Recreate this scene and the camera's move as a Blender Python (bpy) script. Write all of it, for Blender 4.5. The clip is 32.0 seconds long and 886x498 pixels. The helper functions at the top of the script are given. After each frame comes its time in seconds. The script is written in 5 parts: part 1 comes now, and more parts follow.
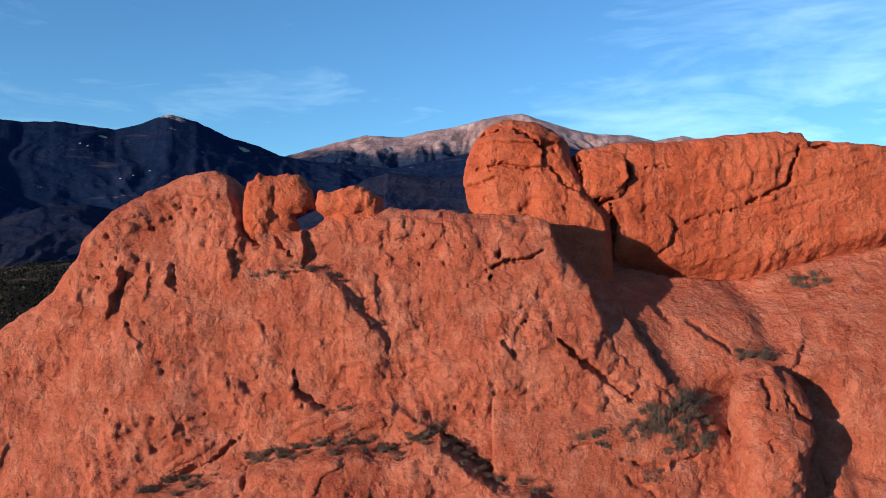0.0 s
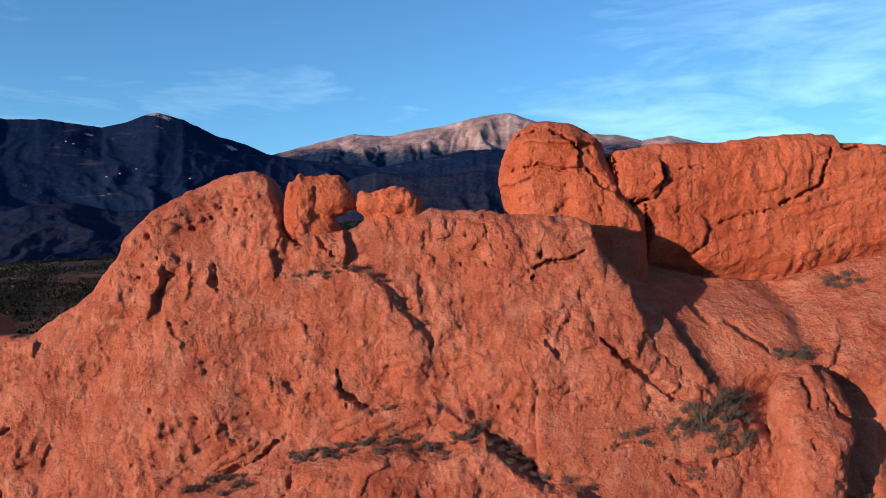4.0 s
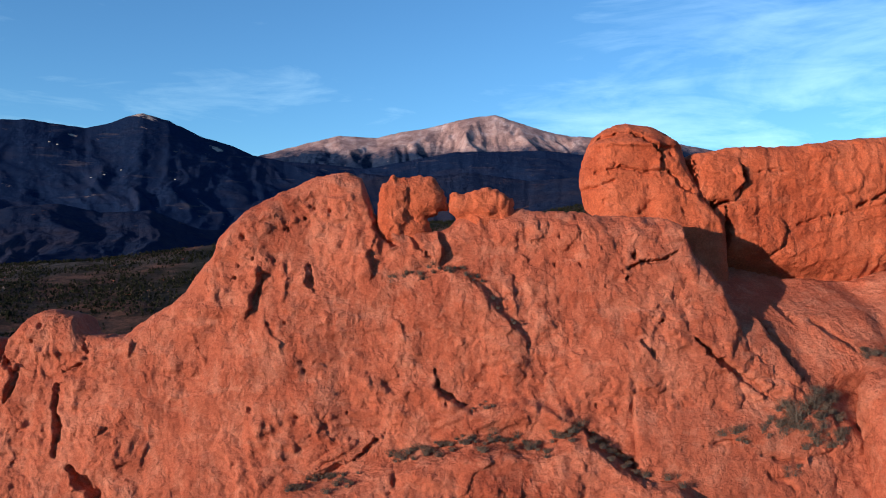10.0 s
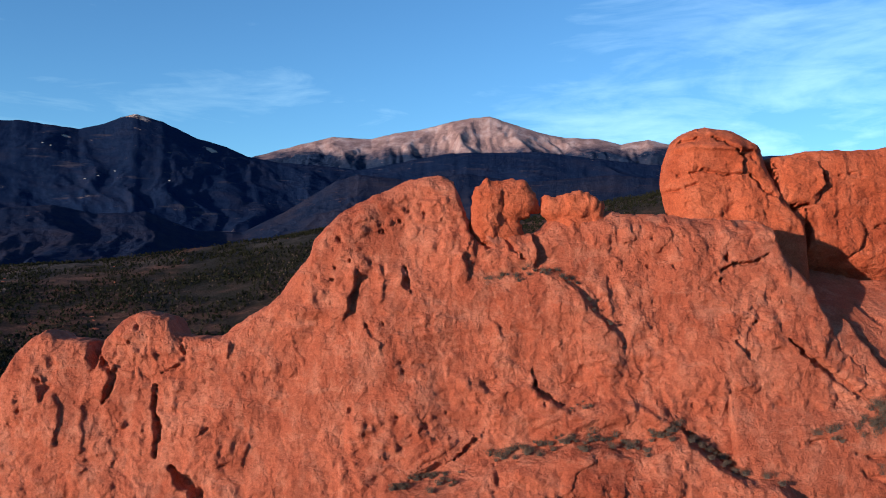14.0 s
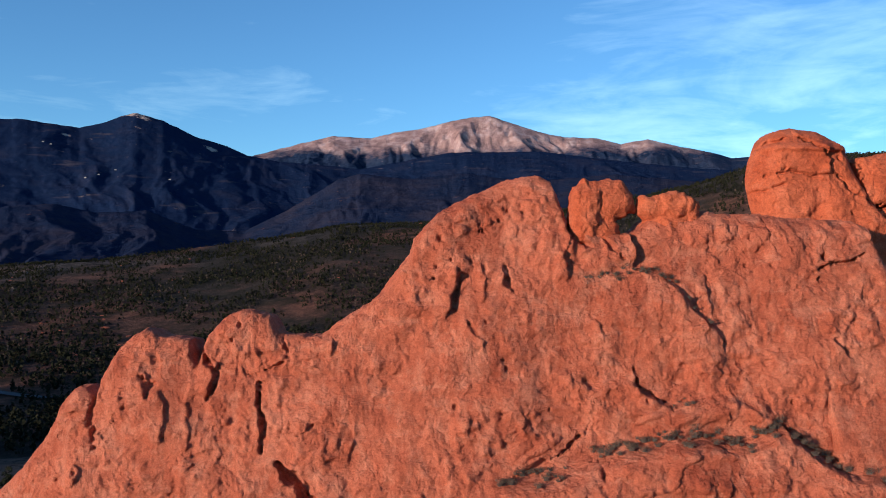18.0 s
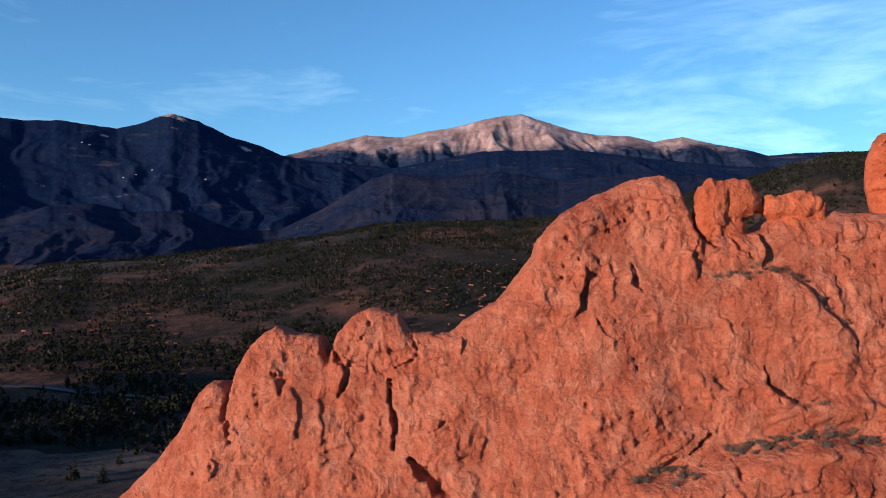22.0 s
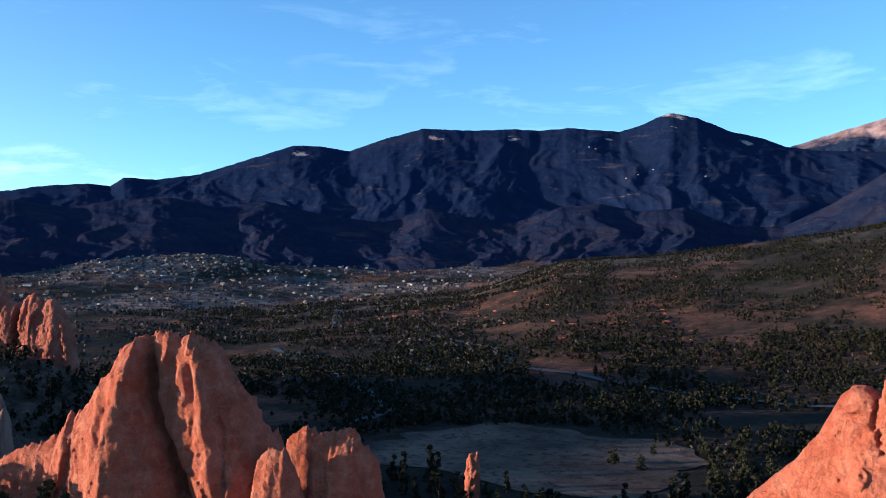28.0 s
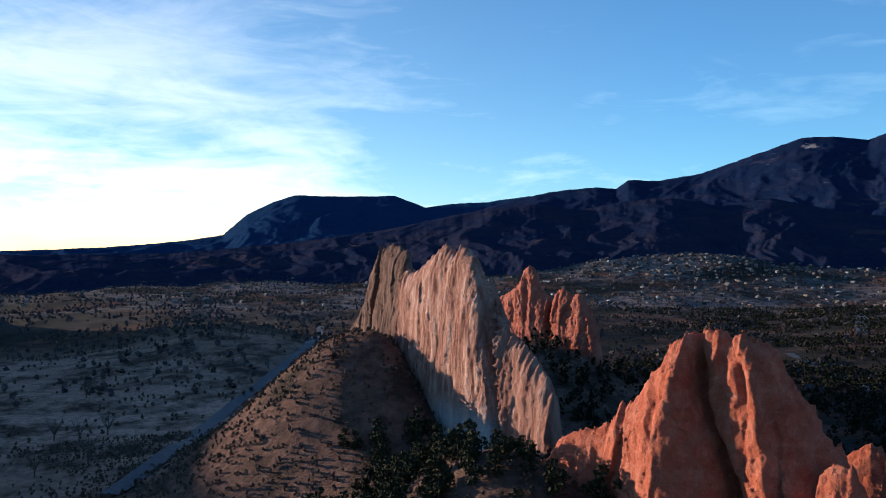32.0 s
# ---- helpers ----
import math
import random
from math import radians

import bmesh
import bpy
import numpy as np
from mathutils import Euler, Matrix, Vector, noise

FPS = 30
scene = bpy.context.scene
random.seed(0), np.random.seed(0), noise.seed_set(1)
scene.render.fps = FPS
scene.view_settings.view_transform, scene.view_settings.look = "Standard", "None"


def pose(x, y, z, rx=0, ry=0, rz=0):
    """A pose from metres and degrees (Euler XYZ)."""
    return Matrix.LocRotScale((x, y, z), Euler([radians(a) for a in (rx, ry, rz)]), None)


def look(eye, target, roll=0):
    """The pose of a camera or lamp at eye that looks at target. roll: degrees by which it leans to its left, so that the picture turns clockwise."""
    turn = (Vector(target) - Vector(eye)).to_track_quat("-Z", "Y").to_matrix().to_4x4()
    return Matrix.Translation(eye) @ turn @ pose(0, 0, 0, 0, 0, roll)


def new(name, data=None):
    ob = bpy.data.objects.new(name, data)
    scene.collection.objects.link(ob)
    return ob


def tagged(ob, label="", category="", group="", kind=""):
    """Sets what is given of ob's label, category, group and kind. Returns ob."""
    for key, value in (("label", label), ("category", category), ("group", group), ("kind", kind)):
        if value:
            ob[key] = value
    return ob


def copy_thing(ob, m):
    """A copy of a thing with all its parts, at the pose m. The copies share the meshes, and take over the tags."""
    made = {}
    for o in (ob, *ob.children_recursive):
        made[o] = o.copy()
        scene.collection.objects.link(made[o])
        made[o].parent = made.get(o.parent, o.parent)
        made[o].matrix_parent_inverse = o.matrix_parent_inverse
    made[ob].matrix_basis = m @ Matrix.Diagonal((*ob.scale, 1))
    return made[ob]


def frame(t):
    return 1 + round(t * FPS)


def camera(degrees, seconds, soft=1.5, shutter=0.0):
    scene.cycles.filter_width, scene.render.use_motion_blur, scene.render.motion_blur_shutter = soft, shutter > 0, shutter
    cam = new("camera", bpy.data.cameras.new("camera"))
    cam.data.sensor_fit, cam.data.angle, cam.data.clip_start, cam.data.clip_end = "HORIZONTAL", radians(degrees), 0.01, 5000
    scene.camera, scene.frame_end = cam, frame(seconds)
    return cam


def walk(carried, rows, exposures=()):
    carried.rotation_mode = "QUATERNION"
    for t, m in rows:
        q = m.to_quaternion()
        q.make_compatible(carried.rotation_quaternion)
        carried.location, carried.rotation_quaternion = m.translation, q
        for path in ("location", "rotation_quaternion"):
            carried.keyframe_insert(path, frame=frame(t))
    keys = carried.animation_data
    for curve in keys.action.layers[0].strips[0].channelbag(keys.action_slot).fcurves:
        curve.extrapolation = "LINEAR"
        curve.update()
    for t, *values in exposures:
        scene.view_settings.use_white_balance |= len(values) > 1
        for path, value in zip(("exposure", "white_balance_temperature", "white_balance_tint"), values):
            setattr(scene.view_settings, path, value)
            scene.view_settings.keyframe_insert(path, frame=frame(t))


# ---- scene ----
cam = camera(55.5, 32.0, 1.0)
# seconds, place in metres, turn in degrees
PATH = [
    (0, -0.00, 0.00, 75.00, 90.67, 0.17, 0.36),
    (0.5, -0.53, -0.05, 75.02, 90.68, 0.14, 0.23),
    (1, -1.06, -0.09, 75.04, 90.67, 0.12, 0.13),
    (1.5, -1.58, -0.14, 75.06, 90.65, 0.12, 0.01),
    (2, -2.10, -0.19, 75.08, 90.65, 0.12, -0.10),
    (2.5, -2.61, -0.23, 75.09, 90.62, 0.12, -0.21),
    (3, -3.12, -0.28, 75.10, 90.61, 0.14, -0.31),
    (3.5, -3.63, -0.33, 75.11, 90.60, 0.14, -0.41),
    (5.5, -5.97, -0.49, 75.07, 90.60, 0.06, -0.88),
    (6, -6.58, -0.54, 75.06, 90.61, 0.05, -0.97),
    (6.5, -7.23, -0.59, 75.05, 90.62, 0.06, -1.05),
    (7, -7.90, -0.64, 75.04, 90.62, 0.06, -1.12),
    (7.5, -8.61, -0.70, 75.04, 90.63, 0.08, -1.20),
    (8, -9.36, -0.76, 75.03, 90.67, 0.07, -1.28),
    (8.5, -10.14, -0.82, 75.02, 90.69, 0.04, -1.36),
    (9, -10.97, -0.89, 75.02, 90.69, 0.04, -1.44),
    (9.5, -11.83, -0.96, 75.02, 90.71, 0.04, -1.53),
    (10, -12.73, -1.03, 75.02, 90.73, 0.05, -1.60),
    (10.5, -13.67, -1.11, 75.03, 90.75, 0.06, -1.67),
    (11, -14.65, -1.19, 75.03, 90.76, 0.05, -1.74),
    (11.5, -15.64, -1.28, 75.04, 90.77, 0.05, -1.81),
    (12, -16.66, -1.37, 75.05, 90.79, 0.05, -1.89),
    (12.5, -17.69, -1.46, 75.07, 90.80, 0.05, -1.95),
    (13, -18.73, -1.54, 75.08, 90.80, 0.04, -2.01),
    (13.5, -19.77, -1.63, 75.09, 90.81, 0.05, -2.06),
    (14, -20.81, -1.70, 75.10, 90.81, 0.06, -2.11),
    (14.5, -21.85, -1.78, 75.10, 90.81, 0.05, -2.14),
    (16.5, -25.94, -2.09, 75.08, 90.79, 0.04, -2.23),
    (17, -26.96, -2.16, 75.08, 90.79, 0.03, -2.24),
    (17.5, -27.98, -2.24, 75.08, 90.77, -0.00, -2.23),
    (18, -28.99, -2.31, 75.08, 90.76, 0.01, -2.23),
    (18.5, -30.00, -2.38, 75.09, 90.76, -0.00, -2.20),
    (19, -31.00, -2.45, 75.09, 90.75, -0.00, -2.20),
    (19.5, -32.00, -2.52, 75.10, 90.72, -0.00, -2.18),
    (20, -32.99, -2.59, 75.11, 90.72, 0.00, -2.18),
    (20.5, -33.98, -2.67, 75.11, 90.70, -0.01, -2.14),
    (21, -34.96, -2.76, 75.12, 90.70, 0.00, -2.12),
    (21.5, -35.93, -2.86, 75.13, 90.69, -0.00, -1.87),
    (22, -36.90, -2.97, 75.14, 90.68, 0.02, -0.15),
    (22.5, -37.86, -3.10, 75.15, 90.69, -0.01, 2.34),
    (23, -38.82, -3.25, 75.16, 90.68, -0.06, 4.82),
    (23.5, -39.76, -3.42, 75.17, 90.66, -0.06, 7.39),
    (24, -40.69, -3.61, 75.18, 90.64, -0.07, 10.15),
    (24.5, -41.63, -3.81, 75.19, 90.62, -0.06, 12.99),
    (25, -42.55, -4.03, 75.20, 90.60, -0.06, 15.83),
    (25.5, -43.47, -4.26, 75.20, 90.57, -0.07, 18.68),
    (27.5, -46.90, -5.73, 75.09, 90.48, -0.22, 29.99),
    (28, -47.75, -6.10, 75.05, 90.45, -0.22, 32.71),
    (28.5, -48.59, -6.48, 75.01, 90.42, -0.25, 35.45),
    (29, -49.43, -6.86, 74.95, 90.40, -0.24, 38.34),
    (29.5, -50.25, -7.25, 74.89, 90.37, -0.23, 42.05),
    (30, -51.08, -7.64, 74.83, 90.35, -0.24, 45.96),
    (30.5, -51.89, -8.03, 74.76, 90.32, -0.22, 50.06),
    (31, -52.70, -8.43, 74.69, 90.31, -0.24, 54.63),
    (31.5, -53.51, -8.83, 74.62, 90.29, -0.30, 59.69),
    (32, -54.31, -9.22, 74.55, 90.25, -0.40, 65.77),
]
EXPOSURES = [(0, 0.95), (21, 0.95), (25, 1.32), (28, 1.60), (30, 1.67), (31, 1.52), (32, 1.22)]
walk(cam, [(t, pose(*p)) for t, *p in PATH], EXPOSURES)

# ---- light: a low morning sun and a clear sky with thin cirrus ----
SUN_AZ, SUN_EL = 128.0, 7.0      # degrees left of +y, degrees above the horizon
to_sun = Vector((-math.sin(radians(SUN_AZ)) * math.cos(radians(SUN_EL)),
                 math.cos(radians(SUN_AZ)) * math.cos(radians(SUN_EL)), math.sin(radians(SUN_EL))))
sun = new("sun", bpy.data.lights.new("sun", "SUN"))
sun.data.energy, sun.data.angle, sun.data.color = 3.15, radians(0.6), (1.0, 0.84, 0.70)
sun.matrix_world = look((0, 0, 300), Vector((0, 0, 300)) - to_sun)


def nodes_of(tree):
    tree.nodes.clear()

    def add(kind, ins=None, **props):
        n = tree.nodes.new(kind)
        for key, value in props.items():
            setattr(n, key, value)
        for key, value in (ins or {}).items():
            if isinstance(value, bpy.types.NodeSocket):
                tree.links.new(value, n.inputs[key])
            else:
                n.inputs[key].default_value = value
        return n
    return add


def ramp(add, fac, stops):
    n = add("ShaderNodeValToRGB", {"Fac": fac})
    els = n.color_ramp.elements
    while len(els) < len(stops):
        els.new(0.5)
    for e, (p, c) in zip(els, stops):
        e.position, e.color = p, (*c, 1) if len(c) == 3 else (c[0],) * 3 + (1,)
    return n.outputs["Color"]


def mix(add, fac, a, b, blend="MIX"):
    n = add("ShaderNodeMix", data_type="RGBA", blend_type=blend)
    tree = n.id_data
    for sock, value in ((n.inputs[0], fac), (n.inputs[6], a), (n.inputs[7], b)):
        if isinstance(value, bpy.types.NodeSocket):
            tree.links.new(value, sock)
        else:
            sock.default_value = (*value, 1) if isinstance(value, tuple) else value
    return n.outputs[2]


world = bpy.data.worlds.new("sky")
scene.world = world
world.use_nodes = True
add = nodes_of(world.node_tree)
sky = add("ShaderNodeTexSky", sky_type="NISHITA", sun_disc=False, sun_elevation=radians(SUN_EL),
          sun_rotation=radians(-SUN_AZ), altitude=1900.0, air_density=1.0, dust_density=0.6, ozone_density=2.0)
way = add("ShaderNodeTexCoord").outputs["Generated"]
stretch = add("ShaderNodeMapping", {"Vector": way, "Scale": (1.6, 1.6, 7.0), "Rotation": (0.12, 0.1, 0.3)})
warp = add("ShaderNodeTexNoise", {"Vector": stretch.outputs[0], "Scale": 1.7, "Detail": 9.0, "Roughness": 0.58, "Distortion": 0.6})
near = add("ShaderNodeVectorMath", {0: way, 1: (-math.sin(radians(104)), math.cos(radians(104)), 0.10)}, operation="DOT_PRODUCT").outputs["Value"]
bank = add("ShaderNodeMapRange", {0: near, 1: 0.62, 2: 0.99, 3: 0.0, 4: 0.22}).outputs[0]
amount = add("ShaderNodeMath", {0: warp.outputs["Fac"], 1: bank}, operation="ADD").outputs[0]
aside = add("ShaderNodeVectorMath", {0: way, 1: (math.sin(radians(27)), math.cos(radians(27)), 0.17)}, operation="DOT_PRODUCT").outputs["Value"]
wedge = add("ShaderNodeMapRange", {0: aside, 1: 0.90, 2: 1.01, 3: -0.03, 4: 0.08}).outputs[0]
amount = add("ShaderNodeMath", {0: amount, 1: wedge}, operation="ADD").outputs[0]
shreds = add("ShaderNodeTexNoise", {"Vector": stretch.outputs[0], "Scale": 4.6, "Detail": 8.0, "Roughness": 0.62, "Distortion": 0.8}).outputs["Fac"]
torn = add("ShaderNodeMath", {0: add("ShaderNodeMath", {0: shreds, 1: 0.5}, operation="SUBTRACT").outputs[0], 1: 0.55}, operation="MULTIPLY").outputs[0]
amount = add("ShaderNodeMath", {0: amount, 1: torn}, operation="ADD").outputs[0]
wisps = ramp(add, amount, [(0.53, (0.0,)), (0.84, (1.0,))])
glow = add("ShaderNodeMapRange", {0: near, 1: 0.60, 2: 0.97}).outputs[0]
toned = mix(add, 1.0, sky.outputs["Color"], mix(add, glow, (0.62, 1.0, 1.30), (0.78, 0.89, 1.0)), "MULTIPLY")
white = mix(add, 1.0, toned, (2.5, 1.6, 1.25), "MULTIPLY")
clouded = mix(add, wisps, toned, white)
back = add("ShaderNodeBackground", {"Color": clouded, "Strength": 0.10})
add("ShaderNodeOutputWorld", {"Surface": back.outputs[0]})

# ---- materials ----


def material(name):
    m = bpy.data.materials.new(name)
    m.use_nodes = True
    return m, nodes_of(m.node_tree)


def finish(add, colour, rough=0.9, height=None, strength=0.5, distance=0.1, spec=0.2):
    ins = {"Base Color": colour, "Roughness": rough, "Specular IOR Level": spec}
    if height is not None:
        ins["Normal"] = add("ShaderNodeBump", {"Height": height, "Strength": strength, "Distance": distance}).outputs[0]
    b = add("ShaderNodeBsdfPrincipled", ins)
    add("ShaderNodeOutputMaterial", {"Surface": b.outputs[0]})


def sandstone(name, dark, mid, light, pale, grain=1.0, streak=0.5):
    """Weathered sandstone: broad stains, crusts, cracks between plates, fine grain and small holes."""
    m, add = material(name)

    def times(a, b):
        return add("ShaderNodeMath", {0: a, 1: b}, operation="MULTIPLY").outputs[0]

    def plus(a, b):
        return add("ShaderNodeMath", {0: a, 1: b}, operation="ADD").outputs[0]

    p = add("ShaderNodeTexCoord").outputs["Object"]
    bend = add("ShaderNodeTexNoise", {"Vector": p, "Scale": 0.8 * grain, "Detail": 5.0, "Roughness": 0.7}).outputs["Color"]
    bent = add("ShaderNodeVectorMath", {0: p, 1: bend}, operation="ADD").outputs[0]
    broad = add("ShaderNodeTexNoise", {"Vector": p, "Scale": 0.16 * grain, "Detail": 9.0, "Roughness": 0.68}).outputs["Fac"]
    base = ramp(add, broad, [(0.32, dark), (0.47, mid), (0.66, light)])
    tall = add("ShaderNodeMapping", {"Vector": bent, "Scale": (1.0, 1.0, 0.45)}).outputs[0]
    runs = add("ShaderNodeTexNoise", {"Vector": tall, "Scale": 0.7 * grain, "Detail": 8.0, "Roughness": 0.62, "Distortion": 0.4}).outputs["Fac"]
    base = mix(add, ramp(add, runs, [(0.46, (0.0,)), (0.66, (streak,))]), base, pale)
    crust = add("ShaderNodeTexNoise", {"Vector": bent, "Scale": 1.9 * grain, "Detail": 6.0, "Roughness": 0.62}).outputs["Fac"]
    base = mix(add, ramp(add, crust, [(0.56, (0.0,)), (0.74, (0.5,))]), base, dark)
    beds = add("ShaderNodeMapping", {"Vector": bent, "Scale": (0.5, 1.0, 1.5)}).outputs[0]
    scab = add("ShaderNodeTexNoise", {"Vector": beds, "Scale": 0.55 * grain, "Detail": 9.0, "Roughness": 0.66}).outputs["Fac"]
    base = mix(add, ramp(add, scab, [(0.53, (0.0,)), (0.58, (0.42,))]), base, tuple(0.55 * a + 0.45 * b for a, b in zip(dark, mid)))
    base = mix(add, ramp(add, scab, [(0.38, (0.35,)), (0.44, (0.0,))]), base, pale)
    fine = add("ShaderNodeTexNoise", {"Vector": p, "Scale": 6.0 * grain, "Detail": 8.0, "Roughness": 0.75}).outputs["Fac"]
    base = mix(add, 0.45, base, ramp(add, fine, [(0.34, (0.22,)), (0.66, (0.80,))]), "OVERLAY")
    # soft crusts, clusters of small holes, and grain
    height = plus(times(crust, 1.0), times(runs, 0.35))
    for size, deep in ((1.5, 0.30), (3.4, 0.26)):
        cell = add("ShaderNodeTexVoronoi", {"Vector": bent, "Scale": size * grain}).outputs["Distance"]
        here = ramp(add, add("ShaderNodeTexNoise", {"Vector": p, "Scale": size * grain * 0.22, "Detail": 4.0}).outputs["Fac"], [(0.50, (0.0,)), (0.62, (deep,))])
        height = plus(height, times(ramp(add, cell, [(0.08, (0.0,)), (0.26, (1.0,))]), here))
    height = plus(height, times(fine, 0.30))
    finish(add, base, 0.92, height, 1.0, 0.42 / grain)
    return m


def plain(name, a, b, scale, rough=0.9, detail=6.0, bump=0.0, spec=0.2):
    m, add = material(name)
    p = add("ShaderNodeTexCoord").outputs["Object"]
    n = add("ShaderNodeTexNoise", {"Vector": p, "Scale": scale, "Detail": detail, "Roughness": 0.65}).outputs["Fac"]
    finish(add, ramp(add, n, [(0.32, a), (0.68, b)]), rough, n if bump else None, 0.8, bump or 0.1, spec)
    return m


def leafage(name, a, b):
    m, add = material(name)
    r = add("ShaderNodeNewGeometry").outputs["Random Per Island"]
    finish(add, ramp(add, r, [(0.0, a), (1.0, b)]), 0.85, spec=0.08)
    return m


RED = sandstone("red_sandstone", (0.29, 0.060, 0.031), (0.43, 0.106, 0.056), (0.50, 0.140, 0.078), (0.58, 0.225, 0.142))
DEEP_RED = sandstone("deep_red_sandstone", (0.33, 0.060, 0.026), (0.49, 0.103, 0.044), (0.56, 0.136, 0.062), (0.58, 0.18, 0.10), streak=0.3)
ROSE = sandstone("rose_sandstone", (0.28, 0.062, 0.036), (0.38, 0.098, 0.058), (0.45, 0.13, 0.082), (0.50, 0.20, 0.13), grain=0.5)
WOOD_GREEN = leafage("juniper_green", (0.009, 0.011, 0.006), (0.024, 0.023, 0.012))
NEAR_GREEN = leafage("near_juniper_green", (0.014, 0.018, 0.009), (0.050, 0.048, 0.025))
DRY = leafage("dry_scrub", (0.060, 0.042, 0.030), (0.15, 0.106, 0.078))
BARK = plain("bark", (0.05, 0.035, 0.025), (0.12, 0.09, 0.07), 6.0, bump=0.03)
ASPHALT = plain("asphalt", (0.06, 0.065, 0.075), (0.10, 0.10, 0.11), 0.4)

# ---- numbers for rock and ground: gradient noise on arrays ----
shuffle = np.random.RandomState(7).permutation(512)
table = np.concatenate([shuffle, shuffle, shuffle])
grads = np.random.RandomState(8).normal(size=(512, 3))
grads /= np.linalg.norm(grads, axis=1)[:, None]


def gnoise(x, y, z):
    """Gradient noise, about -0.7 to 0.7, on arrays of one shape."""
    x, y, z = np.broadcast_arrays(x, y, z)
    xi, yi, zi = np.floor(x).astype(int), np.floor(y).astype(int), np.floor(z).astype(int)
    fx, fy, fz = x - xi, y - yi, z - zi
    u, v, w = (f * f * f * (f * (f * 6 - 15) + 10) for f in (fx, fy, fz))
    total = 0.0
    for a in (0, 1):
        for b in (0, 1):
            for c in (0, 1):
                g = grads[table[table[table[(xi + a) & 511] + ((yi + b) & 511)] + ((zi + c) & 511)]]
                d = g[..., 0] * (fx - a) + g[..., 1] * (fy - b) + g[..., 2] * (fz - c)
                total = total + d * (u if a else 1 - u) * (v if b else 1 - v) * (w if c else 1 - w)
    return total


def fbm(x, y, z, octaves=4, gain=0.5):
    total, amp = 0.0, 1.0
    for o in range(octaves):
        total = total + amp * gnoise(x * 2**o + 17 * o, y * 2**o + 5 * o, z * 2**o + 9 * o)
        amp *= gain
    return total


def ridged(x, y, z, octaves=4):
    total, amp = 0.0, 1.0
    for o in range(octaves):
        total = total + amp * (1 - 2.4 * np.abs(gnoise(x * 2**o + 3 * o, y * 2**o + 11 * o, z * 2**o)))
        amp *= 0.5
    return total


def smooth(a, b, x):
    t = np.clip((x - a) / (b - a), 0, 1)
    return t * t * (3 - 2 * t)


def line(x, pts):
    """A soft broken line through (x, value) pairs."""
    a = np.array(sorted(pts))
    return np.interp(x, a[:, 0], a[:, 1])


def mesh_of(name, verts, quads, mat, parent=None, label="", soft=True):
    me = bpy.data.meshes.new(name)
    verts, quads = np.asarray(verts, np.float32), np.asarray(quads, np.int32)
    k = quads.shape[1]
    me.vertices.add(len(verts))
    me.vertices.foreach_set("co", verts.ravel())
    me.loops.add(quads.size)
    me.loops.foreach_set("vertex_index", quads.ravel())
    me.polygons.add(len(quads))
    me.polygons.foreach_set("loop_start", np.arange(0, quads.size, k, dtype=np.int32))
    me.polygons.foreach_set("use_smooth", np.full(len(quads), soft))
    me.update(calc_edges=True)
    me.materials.append(mat)
    ob = new(name, me)
    if parent:
        ob.parent = parent
    return tagged(ob, label)


def nets(field, lo, step):
    """The surface where field changes sign (inside above zero), as vertices and quads."""
    s = field > 0
    nx, ny, nz = (n - 1 for n in s.shape)
    count = np.zeros((nx, ny, nz), np.uint8)
    for a in (0, 1):
        for b in (0, 1):
            for c in (0, 1):
                count += s[a:a + nx, b:b + ny, c:c + nz]
    cells = np.argwhere((count > 0) & (count < 8))
    index = np.full((nx, ny, nz), -1, np.int32)
    index[tuple(cells.T)] = np.arange(len(cells))
    place, hits = np.zeros((len(cells), 3)), np.zeros(len(cells))
    corners = [(a, b, c) for a in (0, 1) for b in (0, 1) for c in (0, 1)]
    for p in corners:
        for axis in range(3):
            if p[axis]:
                continue
            q = tuple(v + (n == axis) for n, v in enumerate(p))
            fa = field[tuple((cells + p).T)].astype(float)
            fb = field[tuple((cells + q).T)].astype(float)
            cross = (fa > 0) != (fb > 0)
            t = np.clip(fa / np.where(cross, fa - fb, 1.0), 0, 1)
            at = np.array(p, float) + t[:, None] * np.eye(3)[axis]
            place += at * cross[:, None]
            hits += cross
    verts = (cells + place / np.maximum(hits, 1)[:, None]) * step + lo
    faces = []
    for axis in range(3):
        one, two = (axis + 1) % 3, (axis + 2) % 3
        first = [slice(None)] * 3
        second = [slice(None)] * 3
        first[axis], second[axis] = slice(0, -1), slice(1, None)
        change = np.argwhere(s[tuple(first)] != s[tuple(second)])
        keep = (change[:, one] > 0) & (change[:, two] > 0) & (change[:, one] < s.shape[one] - 1) & (change[:, two] < s.shape[two] - 1)
        change = change[keep]
        inside = s[tuple(change.T)]
        ring = []
        for da, db in ((1, 1), (0, 1), (0, 0), (1, 0)):
            c = change.copy()
            c[:, one] -= da
            c[:, two] -= db
            ring.append(index[tuple(c.T)])
        ring = np.stack(ring, 1)
        ring[~inside] = ring[~inside][:, ::-1]
        faces.append(ring)
    faces = np.concatenate(faces)
    return verts, faces[(faces >= 0).all(1)]


